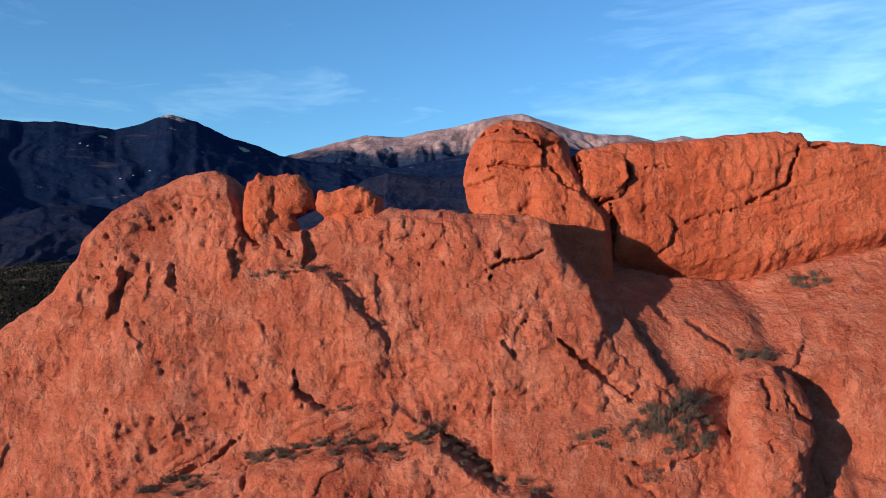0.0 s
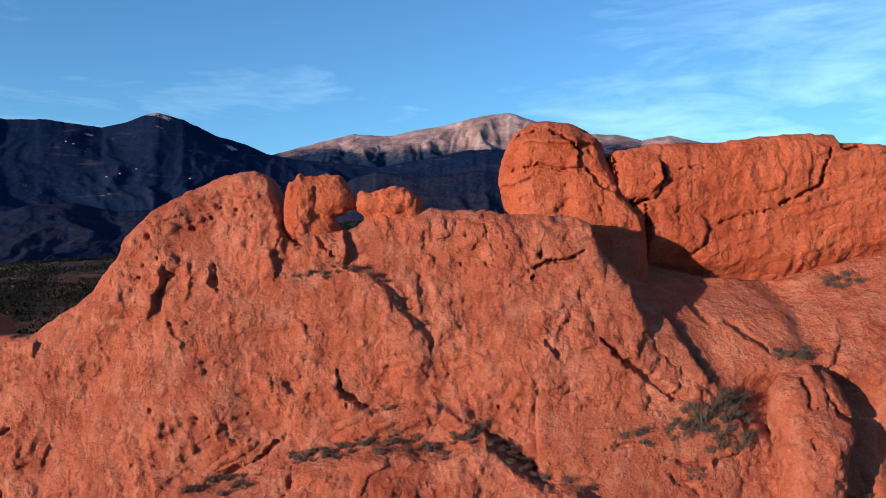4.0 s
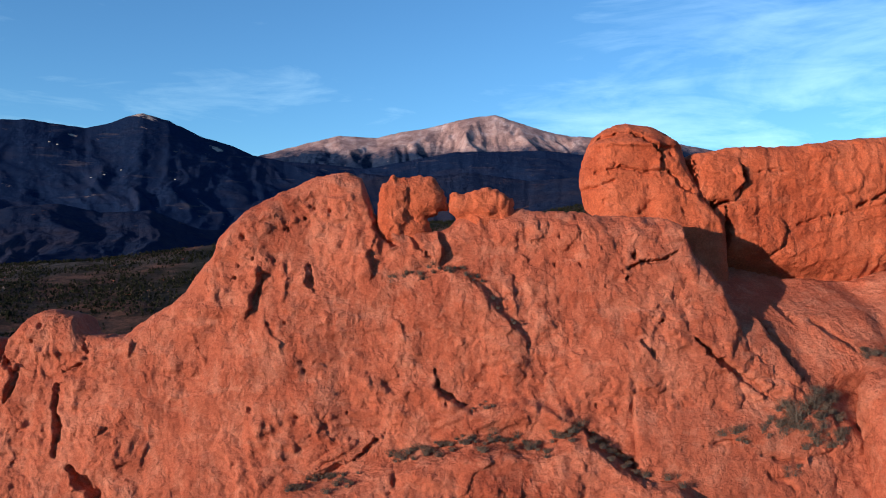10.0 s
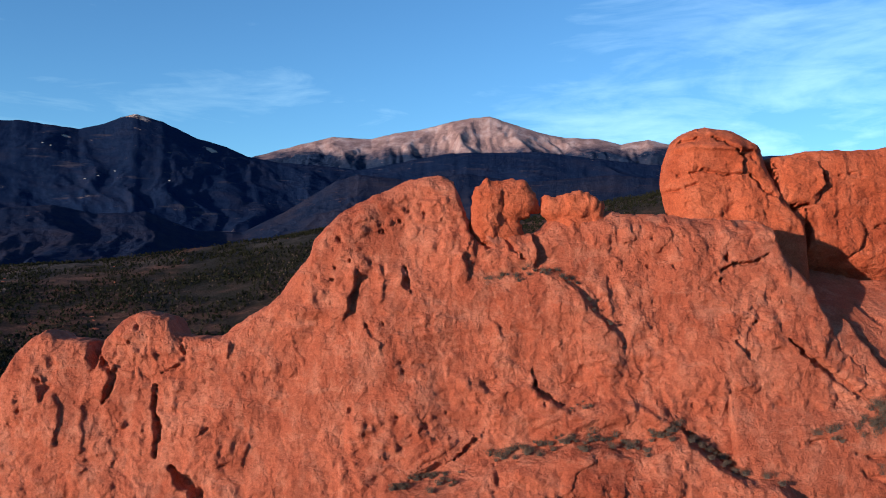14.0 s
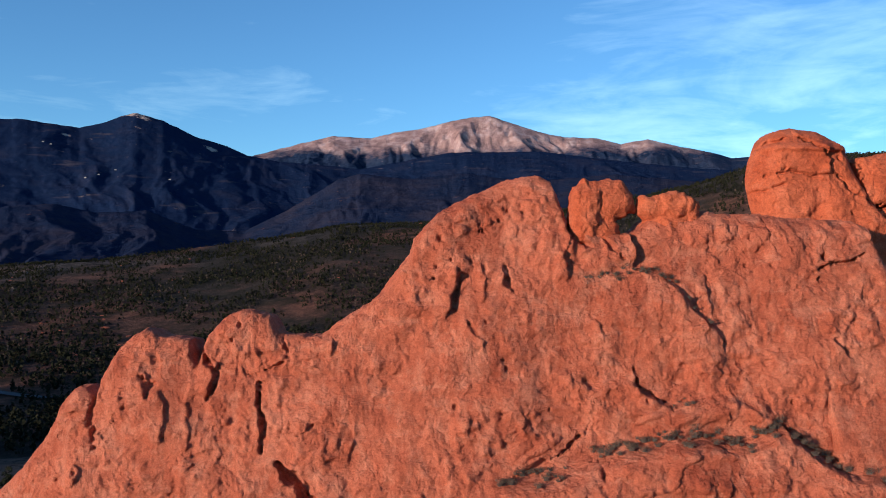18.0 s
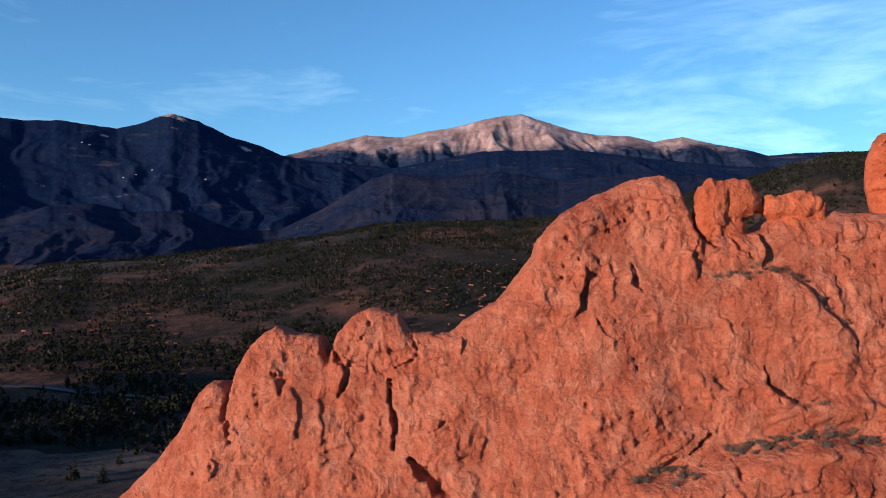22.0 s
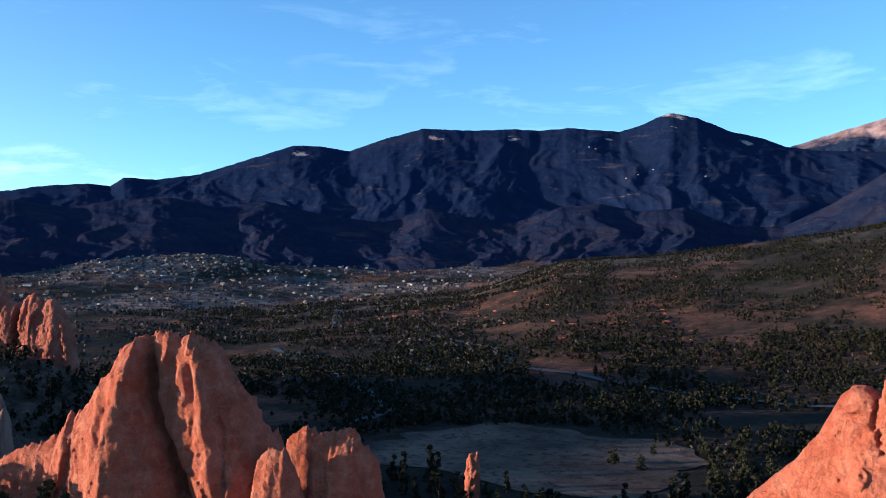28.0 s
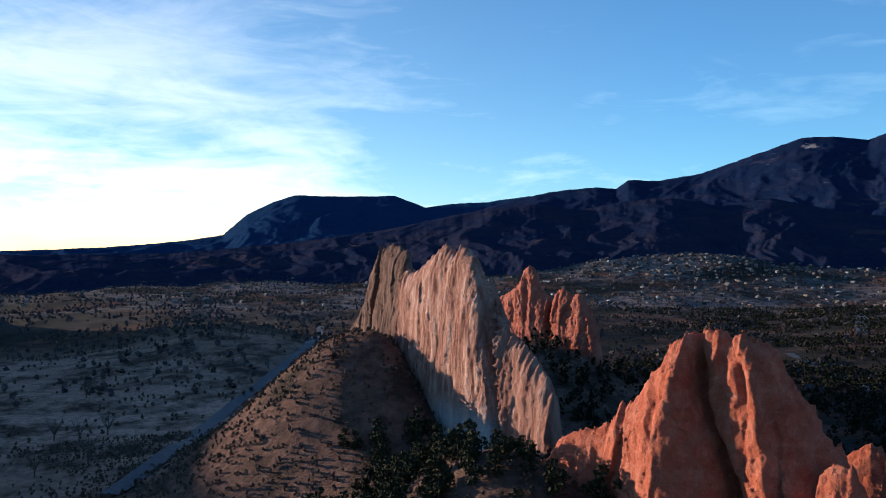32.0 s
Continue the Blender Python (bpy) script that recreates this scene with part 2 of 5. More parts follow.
def roughen(verts, quads, seed, sizes):
    """Pushes a surface in and out along its normals: knobs parted by sharp creases, at each (size, depth, upright stretch)."""
    a, b = verts[quads[:, 2]] - verts[quads[:, 0]], verts[quads[:, 3]] - verts[quads[:, 1]]
    n = np.cross(a, b)
    normal = np.zeros_like(verts)
    for k in range(4):
        for c in range(3):
            normal[:, c] += np.bincount(quads[:, k], n[:, c], len(verts))
    normal /= np.maximum(np.linalg.norm(normal, axis=1), 1e-9)[:, None]
    x, y, z = verts.T
    push = np.zeros(len(verts))
    for size, deep, tall in sizes:
        w = 0.6 * gnoise(x / size / 2 + seed, y / size / 2, z / size / 2 / tall)
        knob = np.abs(gnoise(x / size + w, y / size + seed, z / size / tall + w))
        show = 0.35 + 0.65 * smooth(-0.2, 0.25, gnoise(x / size / 4, y / size / 4 - seed, z / size / 4))
        push += deep * show * (np.minimum(knob, 0.32) * 4.0 - 0.7)
    return verts + normal * push[:, None]


def slab(lo, hi, step, shapes):
    """The solid between each front and back of shapes, a function of plan x and height z that yields (front, back) in y."""
    xs, ys, zs = (np.arange(lo[n], hi[n] + step, step) for n in range(3))
    gx, gz = np.meshgrid(xs, zs, indexing="ij")
    y = ys.astype(np.float32)[None, :, None]
    field = np.full((len(xs), len(ys), len(zs)), -9.0, np.float32)
    for front, back in shapes(gx, gz):
        f, b = front.astype(np.float32)[:, None, :], back.astype(np.float32)[:, None, :]
        np.maximum(field, np.minimum(y - f, b - y), out=field)
    field[0], field[-1], field[:, 0], field[:, -1], field[:, :, 0], field[:, :, -1] = -1, -1, -1, -1, -1, -1
    return nets(field, np.array(lo, float), step)


def groove(x, z, pts, width, depth):
    """A crack along a broken line, deepest in its middle, thinning out at its ends."""
    best = np.full(x.shape, 1e9)
    run, total = 0.0, sum(math.dist(a, b) for a, b in zip(pts, pts[1:]))
    wob = 0.36 * gnoise(x * 0.9, 3.0, z * 0.9) + 0.26 * gnoise(x * 2.6, 3.0, z * 2.6)
    out = np.zeros(x.shape)
    for (ax, az), (bx, bz) in zip(pts, pts[1:]):
        ex, ez = bx - ax, bz - az
        ll = ex * ex + ez * ez
        t = np.clip(((x - ax) * ex + (z - az) * ez) / ll, 0, 1)
        side = x + wob - ax - t * ex
        side = np.where(side > 0, side * 0.55, side)
        d = np.hypot(side, z + wob - az - t * ez)
        s = (run + t * math.sqrt(ll)) / total
        w = 0.5 * width * (0.35 + 0.65 * np.sin(np.pi * np.clip(s, 0.03, 0.97))) * (1 + 1.1 * gnoise(x * 1.4, 9.0, z * 1.4))
        out = np.maximum(out, np.exp(-(d / w) ** 4))
        run += math.sqrt(ll)
    return depth * out


def pits(x, z, seed, cell, chance, size, depth):
    """Small hollows scattered over a face."""
    rng = np.random.RandomState(seed)
    out = np.zeros(x.shape)
    x0, x1, z0, z1 = x.min(), x.max(), z.min(), z.max()
    step = x[1, 0] - x[0, 0]
    for _ in range(int((x1 - x0) * (z1 - z0) / cell**2 * chance)):
        cx, cz = rng.uniform(x0, x1), rng.uniform(z0, z1)
        a = size * rng.uniform(0.45, 1.25) * (2.0 if rng.rand() < 0.06 else 1)
        b, lean = a * rng.uniform(0.8, 2.2), rng.uniform(-0.6, 0.6)
        n = int(3 * b / step) + 2
        i, j = int((cx - x0) / step), int((cz - z0) / step)
        box = (slice(max(i - n, 0), i + n), slice(max(j - n, 0), j + n))
        u, w = x[box] - cx, z[box] - cz
        u = u + lean * w
        out[box] = np.maximum(out[box], depth * rng.uniform(0.5, 1.3) * np.exp(-((u / a) ** 2 + (w / b) ** 2) ** 1.6))
    return out


def flakes(x, z, seed, long, lean=0.2):
    """Broken plates: the face comes forward and then drops back at a ragged upright edge."""
    u = (x + lean * z) / long + 1.5 * fbm(x / (3.2 * long), seed, z / (5.0 * long), 4) + 0.12 * gnoise(x / (0.3 * long), seed, z / (0.3 * long))
    part = u - np.floor(u)
    part = part * smooth(1.0, 0.93, part)
    show = smooth(0.06, 0.36, fbm(x / (2.4 * long), seed + 7.0, z / (2.0 * long), 3))
    return -part * show


def facets(x, z, seed, size, tall=1.7):
    """Broken plates: each cell of the face has its own depth and tilt."""
    warp = 0.35 * fbm(x / size / 1.3, seed + 2.0, z / size / 1.3, 3)
    u, w = x / size + warp, z / size / tall + 0.25 * x / size + 0.5 * warp
    iu, iw = np.floor(u).astype(int), np.floor(w).astype(int)
    best, out = np.full(x.shape, 9.0), np.zeros(x.shape)
    for a in (-1, 0, 1):
        for b in (-1, 0, 1):
            g = grads[table[table[(iu + a) & 511] + ((iw + b + int(seed * 7)) & 511)]]
            du, dw = u - iu - a - 0.5 - 0.45 * g[..., 0], w - iw - b - 0.5 - 0.45 * g[..., 1]
            d = du * du + dw * dw
            near = d < best
            best = np.where(near, d, best)
            out = np.where(near, 0.55 * g[..., 2] + 0.9 * g[..., 0] * du + 0.6 * g[..., 1] * dw, out)
    return out


def cracks(x, z, seed, size, wide):
    """Thin wandering splits, 1 at their bottom; one lip stands a little proud."""
    n = gnoise(x / size + 0.5 * fbm(x / size * 1.7, seed, z / size * 1.7, 3), seed, z / size / 1.7)
    show = smooth(0.0, 0.25, fbm(x / size / 1.5, seed + 3.0, z / size / 1.5, 2))
    return show * (np.exp(-(n * size / wide / 2.5) ** 2) - 0.35 * smooth(-0.02, 0.0, n) * smooth(0.3, 0.0, n))


def scarp(x, z, pts, out, reach):
    """A broken upright edge: the rock on its -x side stands proud and falls away from it slowly."""
    a = np.array(sorted((q, p) for p, q in pts))
    edge = np.interp(z, a[:, 0], a[:, 1]) + 0.34 * gnoise(x * 0.5, 6.0, z * 1.1) + 0.16 * gnoise(x, 6.0, z * 3.2)
    side = edge - x
    ends = smooth(a[0, 0] - 0.5, a[0, 0] + 0.9, z) * smooth(a[-1, 0] + 0.4, a[-1, 0] - 0.5, z)
    return -out * ends * smooth(-0.08, 0.10, side) * np.exp(-np.maximum(side, 0) / reach)


def hollow(x, z, cx, cz, a, b, depth):
    """A sharp-rimmed hole of uneven outline in a face."""
    u = (x - cx + 0.45 * a * gnoise(x / a / 1.3, cz, z / a / 1.3)) / a
    w = (z - cz + 0.45 * b * gnoise(x / b / 1.3, cx, z / b / 1.3) + 0.3 * (x - cx)) / b
    return depth * np.exp(-(u * u + w * w) ** 2)


def knobs(x, z, seed, size, tall=1.0):
    """Bosses parted by sharp creases, 0 in the creases; the whole net is bent so that no direction rules."""
    bx = 0.9 * gnoise(x / size / 2.1, seed + 31.0, z / size / 2.1)
    bz = 0.9 * gnoise(x / size / 2.1, seed + 57.0, z / size / 2.1)
    return np.minimum(np.abs(gnoise(x / size + bx, seed, z / size / tall + bz)), 0.35) / 0.35


def weather(x, z, seed, amp=1.0, beds=0.0):
    """Relief of a weathered face: swells, knobbly crusts, broken plates, smoother ground between; beds: how far bedding shows."""
    r = 0.85 * fbm(x / 9.0, seed, z / 7.0, 3) + 0.34 * fbm(x / 3.1, seed + 4.0, z / 2.5, 3)
    rough = 0.35 + 0.65 * smooth(-0.22, 0.22, fbm(x / 6.5, seed + 2.0, z / 3.6, 3))
    d = 0.30 - 0.24 * knobs(x, z, seed + 8.0, 2.4, 1.2) - 0.16 * knobs(x, z, seed + 3.0, 1.1, 1.1) + 0.16 * fbm(x / 0.9, seed + 9.0, z / 0.8, 3, 0.6)
    d = d + 0.17 * facets(x, z, seed, 2.4, 1.2) + 0.09 * facets(x, z, seed + 1.0, 1.1, 1.1)
    d = d + 0.26 * flakes(x, z, seed + 1.0, 2.6) + 0.13 * flakes(x, z, seed + 7.0, 1.2, 0.5) + 0.15 * flakes(0.25 * x - z, x * 0.4, seed + 5.0, 1.1, 0.0)
    d = 1.3 * d - 0.09 * knobs(x, z, seed + 5.0, 0.55)
    r = r + rough * np.where(d > 0, 0.22 * np.tanh(d / 0.22), 0.6 * np.tanh(d / 0.6))
    r = r + 0.20 * cracks(x, z, seed, 5.5, 0.07)
    if beds:
        dip = 0.30 * x - z
        r = r + beds * (0.30 * flakes(dip, x * 0.35, seed + 3.0, 1.6, 0.0) + 0.18 * flakes(dip, x * 0.3, seed + 6.0, 0.7, 0.0))
    return amp * r


# ---- the great red fin ----
RIDGE = [(-76, 40), (-70, 48), (-65, 54), (-63, 56), (-61.2, 57.7), (-59.4, 60.1), (-57.7, 63.3), (-56.8, 64.2), (-55.9, 64.4), (-54.6, 63.6), (-54.2, 65.6),
         (-53.2, 67.4), (-52, 68.6), (-50.9, 69.2), (-49.6, 68.6), (-48.5, 68.5), (-47.1, 68.3), (-46.3, 66.6), (-45.7, 68.6), (-44.1, 70.3), (-42.8, 70.8),
         (-40.5, 70.4), (-39.6, 69.0), (-38.7, 68.7), (-36.1, 68.8), (-35, 69.8), (-32.2, 71.4), (-30.9, 73), (-29.1, 75.3), (-28.7, 76.6),
         (-26.7, 78.8), (-23.9, 80.2), (-21.1, 81.5), (-18.7, 81.9), (-17.4, 81.4), (-16.4, 78.6), (-15.5, 77.4), (-12, 77.0), (-10.6, 77.2), (-9.4, 78.3), (-6, 78.8),
         (-4.5, 78.9)]
RIDGE_RIGHT = [(-3.1, 78.6), (-0.6, 78.6), (2, 78.3), (4.6, 78.2), (6.5, 78.1), (7.7, 77.5), (8.3, 76.0), (8.9, 75.1), (10.6, 73.2), (11.4, 70.6),
               (12.5, 68.5), (13.8, 67.2), (15.9, 65.9), (19, 63.0), (24, 60), (40, 58)]
FACE = [(-80, 77), (-62, 71.3), (-58, 69.3), (-55, 68.3), (-50, 67.3), (-43, 66.6), (-36, 65.4), (-25, 64.0), (-15, 63.7), (-5, 63.1), (4, 62.0), (12, 62.2), (24, 62.5), (40, 63)]
LOW_LEDGE = [(-25.5, 57.9), (-22.2, 58.4), (-18.1, 59.0), (-14.9, 60.2), (-12.4, 61.0), (-9.0, 61.8), (-6.5, 61.8), (-3.6, 61.5), (-2.4, 62.1), (-0.6, 62.6), (1.3, 61.0), (3.2, 59.8), (5.6, 59.4), (7.6, 58.4)]
MID_LEDGE = [(-18.5, 67.3), (-16.7, 66.4), (-15.0, 65.4), (-13.3, 65.8), (-11.7, 65.8), (-11.0, 65.2), (-9.9, 64.5), (-8.8, 63.9), (-7.4, 64.3), (-4.9, 64.7), (-2.8, 64.3), (-0.7, 63.9)]
HIGH_LEDGE = [(-15.4, 73.6), (-13.5, 74.0), (-11.7, 74.2), (-10.4, 74.5), (-9.0, 74.1), (-7.9, 73.2), (-7.0, 71.9), (-5.9, 70.6), (-5.0, 69.7), (-4.5, 68.7)]

HOLES = [(-26.6, 76.8, 0.36), (-23.1, 77.4, 0.26), (-23.4, 77.4, 0.2), (-21.8, 78.3, 0.26), (-21.0, 79.1, 0.2), (-25.7, 75.1, 0.24), (-26.9, 74.5, 0.2), (-27.1, 73.6, 0.25), (-28.3, 73.8, 0.16), (-24.1, 74.9, 0.26), (-21.5, 66.6, 0.26), (-25.5, 63.7, 0.32), (-21.9, 63.2, 0.2), (-18.2, 63.5, 0.2), (-15.6, 80.9, 0.3), (-19.8, 78.9, 0.3), (-1.8, 76.8, 0.22), (1.3, 75.9, 0.2), (-2.2, 74.6, 0.22), (-0.3, 74.6, 0.26), (2.9, 74.1, 0.3), (3.7, 75.3, 0.3), (1.5, 73.0, 0.18), (5.7, 70.4, 0.22), (4.9, 63.9, 0.3), (0.5, 64.1, 0.28), (3.8, 62.6, 0.2), (-10.7, 64.2, 0.22), (-24.4, 70.1, 0.3), (-23.0, 70.2, 0.24), (-21.7, 67.3, 0.2), (4.1, 68.8, 0.4), (4.8, 68.0, 0.4), (-60.4, 58.6, 0.3), (-55.6, 58.3, 0.34), (-51.9, 63.2, 0.2), (-50.5, 65.6, 0.3), (-42.8, 69.8, 0.34), (-43.4, 68.6, 0.3), (-48.5, 61.0, 0.2), (-57.3, 57.5, 0.3), (-44.5, 66.4, 0.25)]


def fin(x, z):
    top = line(x, RIDGE + RIDGE_RIGHT) + 0.28 + 0.9 * gnoise(x * 0.75, 5.0, 0.5) * smooth(7.5, 9.5, x) + 0.16 * gnoise(x * 1.3, 1.0, 0.5) + 0.10 * gnoise(x * 3.1, 2.0, 0.5)
    h = top - z
    face = line(x, FACE) + 0.19 * (z - 70) + np.where(z < 60, 0.12 * (z - 60), 0)
    turn = np.clip(1.9 - np.maximum(h, 0), 0, 1.9)
    face = face + 1.5 * (1 - np.sqrt(np.maximum(1 - (turn / 1.9) ** 2, 0)))
    rel = weather(x, z, 3.3)
    # slanting beds show between the two lower ledges
    band = np.exp(-((z - 61.5 - 0.28 * (x + 14)) / 2.0) ** 2) * smooth(-26, -19, x) * smooth(2, -5, x)
    rel = rel + band * (0.50 * flakes(z - 0.45 * x, x * 0.3, 2.2, 0.9, 0.0) + 0.28 * flakes(z - 0.5 * x, x * 0.4, 7.2, 0.45, 0.0))
    # ledges: the rock below each line stands proud of the rock above it
    for ledge, out, wide, fade in ((LOW_LEDGE, 2.0, 1.1, 12.0), (MID_LEDGE, 0.75, 0.6, 4.0), (HIGH_LEDGE, 0.85, 0.6, 7.0)):
        a = np.array(ledge)
        ends = smooth(a[0, 0] - 0.5, a[0, 0] + 4, x) * (1 - smooth(a[-1, 0] - 1.6, a[-1, 0] + 0.6, x))
        below = line(x, ledge) - z + 0.30 * gnoise(x * 0.8, 4.0, z * 0.8) + 0.12 * gnoise(x * 2.3, 4.0, z * 2.3)
        rel = rel - out * ends * smooth(-0.1, wide, below) * (1 - 0.9 * smooth(0.2 * fade, fade, below))
    # soft level bands across the middle of the wall
    rel = rel + 0.26 * fbm(x / 5.5, 21.0, z / 0.85, 3) * smooth(75, 70, z)
    # pocked crusts
    rel = rel + pits(x, z, 5, 2.2, 0.14, 0.10, 0.12) * smooth(-0.05, 0.2, fbm(x / 7.0, 13.0, z / 4.0, 3))
    # the pinnacles are parted by deep upright fissures
    rel = rel + groove(x, z, [(-46.3, 68.1), (-45.5, 67.0), (-44.7, 65.9), (-45.0, 64.4), (-45.8, 63.3)], 0.36, 0.8) + scarp(x, z, [(-44.5, 66.8), (-44.5, 65.5), (-45.0, 64.2)], 0.55, 1.6)
    rel = rel + groove(x, z, [(-41.0, 65.4), (-41.1, 63.8), (-40.6, 61.6), (-40.7, 59.9)], 0.30, 0.8) + scarp(x, z, [(-41.1, 65.5), (-41.1, 63.8), (-40.7, 61.6), (-40.8, 59.9)], 0.45, 1.6)
    rel = rel + groove(x, z, [(-39.4, 68.9), (-38.8, 67.4), (-39.4, 66.7), (-40.8, 66.2)], 0.26, 0.45)
    rel = rel + groove(x, z, [(-45.9, 67.4), (-44.1, 66.8), (-42.7, 66.2), (-41.5, 65.6), (-40.4, 66.4), (-38.5, 67.3)], 0.18, 0.22)
    rel = rel + scarp(x, z, [(-35.1, 68.9), (-35.0, 68.1), (-35.4, 67.3)], 0.5, 1.2)
    rel = rel + groove(x, z, [(-39.3, 59.3), (-38.2, 58.1), (-36.6, 56.6)], 0.9, 1.4)
    rel = rel + groove(x, z, [(-50.8, 65.8), (-50.0, 65.0), (-50.2, 64.1)], 0.45, 0.5) + scarp(x, z, [(-50.3, 66.1), (-49.9, 65.0), (-50.2, 63.9)], 0.4, 1.4)
    rel = rel + groove(x, z, [(-54.8, 63.8), (-54.9, 62.2), (-54.2, 60.0)], 0.4, 0.7) + scarp(x, z, [(-55.4, 58.9), (-55.1, 58.3), (-55.7, 57.0)], 0.4, 1.4)
    rel = rel + groove(x, z, [(-38.0, 61.2), (-36.7, 62.1), (-36.2, 62.8)], 0.2, 0.4) + scarp(x, z, [(-33.1, 61.4), (-33.6, 60.1), (-34.0, 58.8)], 0.3, 1.4)
    rel = rel + scarp(x, z, [(-48.9, 64.6), (-48.4, 62.4), (-48.7, 60.2)], 0.35, 1.5) + scarp(x, z, [(-46.8, 64.1), (-46.3, 61.5), (-46.6, 59.8)], 0.3, 1.3)
    # cracks and hollows on the main face
    rel = rel + scarp(x, z, [(-25.3, 74.4), (-25.2, 73.2), (-25.7, 71.9), (-26.1, 70.5)], 0.80, 2.4) + groove(x, z, [(-25.2, 74.2), (-25.1, 73.2), (-25.5, 72.1), (-25.9, 71.0)], 0.34, 0.35)
    rel = rel + scarp(x, z, [(-21.6, 74.8), (-21.4, 73.6), (-20.8, 72.6)], 0.45, 1.3) + groove(x, z, [(-21.4, 74.5), (-21.3, 73.4), (-20.9, 72.7)], 0.34, 0.7)
    rel = rel + scarp(x, z, [(-23.4, 74.9), (-23.0, 73.6), (-23.0, 72.3), (-23.3, 71.3)], 0.32, 1.0)
    rel = rel + scarp(x, z, [(-24.5, 70.4), (-24.1, 69.4), (-23.2, 68.7), (-23.0, 67.8)], 0.35, 1.2)
    rel = rel + scarp(x, z, [(-16.7, 75.8), (-16.4, 74.5), (-16.5, 73.2)], 0.4, 1.4) + scarp(x, z, [(-16.0, 77.8), (-16.3, 76.2), (-16.7, 75.4)], 0.4, 1.2)
    # the stepped buttress under the arch, with its dark side
    rel = rel + scarp(x, z, [(-11.3, 77.5), (-11.0, 76.0), (-11.0, 74.5)], 0.9, 2.6) + groove(x, z, [(-13.5, 77.1), (-12.7, 75.8), (-11.8, 75.3)], 0.3, 0.5)
    rel = rel + scarp(x, z, [(-14.7, 70.6), (-14.0, 70.0), (-13.8, 68.9)], 0.35, 1.5) + scarp(x, z, [(-15.9, 66.1), (-15.0, 65.2), (-15.2, 64.8)], 0.35, 1.5)
    rel = rel + groove(x, z, [(-11.6, 66.9), (-11.4, 65.4), (-10.4, 64.7), (-9.1, 63.9)], 0.24, 0.6) + scarp(x, z, [(-11.6, 66.9), (-11.4, 65.4), (-11.2, 64.8)], 0.3, 1.2)
    rel = rel + groove(x, z, [(-17.6, 60.0), (-16.6, 60.9), (-15.4, 62.0)], 0.36, 0.7) + groove(x, z, [(-21.4, 58.5), (-19.2, 59.3), (-17.4, 60.2)], 0.3, 0.5)
    rel = rel + groove(x, z, [(-14.9, 60.0), (-14.5, 59.2), (-14.8, 58.4)], 0.3, 0.6)
    rel = rel + groove(x, z, [(3.0, 73.3), (3.4, 74.4), (4.2, 74.8), (5.9, 74.9), (7.4, 75.8)], 0.30, 0.8) + groove(x, z, [(3.9, 75.8), (3.7, 74.8)], 0.3, 0.8)
    rel = rel + scarp(x, z, [(3.1, 74.5), (3.3, 73.6), (3.2, 73.0)], 0.3, 1.2) + scarp(x, z, [(4.3, 69.1), (4.4, 68.2), (5.1, 67.4)], 0.45, 1.3)
    rel = rel + groove(x, z, [(-4.5, 68.7), (-4.6, 68.4)], 0.3, 0.5) + scarp(x, z, [(-0.3, 74.5), (0.1, 73.8), (0.8, 73.6)], 0.25, 1.2)
    rel = rel + groove(x, z, [(-0.6, 62.4), (1.1, 61.1), (3.2, 59.7), (5.6, 59.3)], 0.55, 0.9)
    rel = rel + groove(x, z, [(7.9, 58.4), (8.4, 61.0), (7.7, 61.8)], 0.2, 0.4) + scarp(x, z, [(-4.9, 63.8), (-4.6, 63.0), (-4.7, 62.4)], 0.35, 1.4)
    rel = rel + groove(x, z, [(8.0, 69.0), (9.8, 67.4), (12.0, 65.8), (14.0, 64.3)], 0.5, 0.9)
    rel = rel + groove(x, z, [(-16.2, 79.5), (-15.8, 77.5), (-14.6, 76.2)], 0.7, 0.9)
    for cx, cz, a in HOLES:
        rel = rel + hollow(x, z, cx, cz, 0.5 * a, 0.68 * a, 0.5)
    yield np.where(h > 0, face + rel, 95.0), np.where(h > 0, face + 4.2 + 1.5 * np.sqrt(np.maximum(h, 0)) + 0.6 * fbm(x / 4, 8.0, z / 4, 2) - np.clip(0.4 - h, 0, 0.4) * 8, 60.0)


TERRACE_TOP = [(3, 76), (12, 74.5), (18.6, 72.9), (25, 72.5), (30, 74.0), (37, 75.4), (46, 77)]


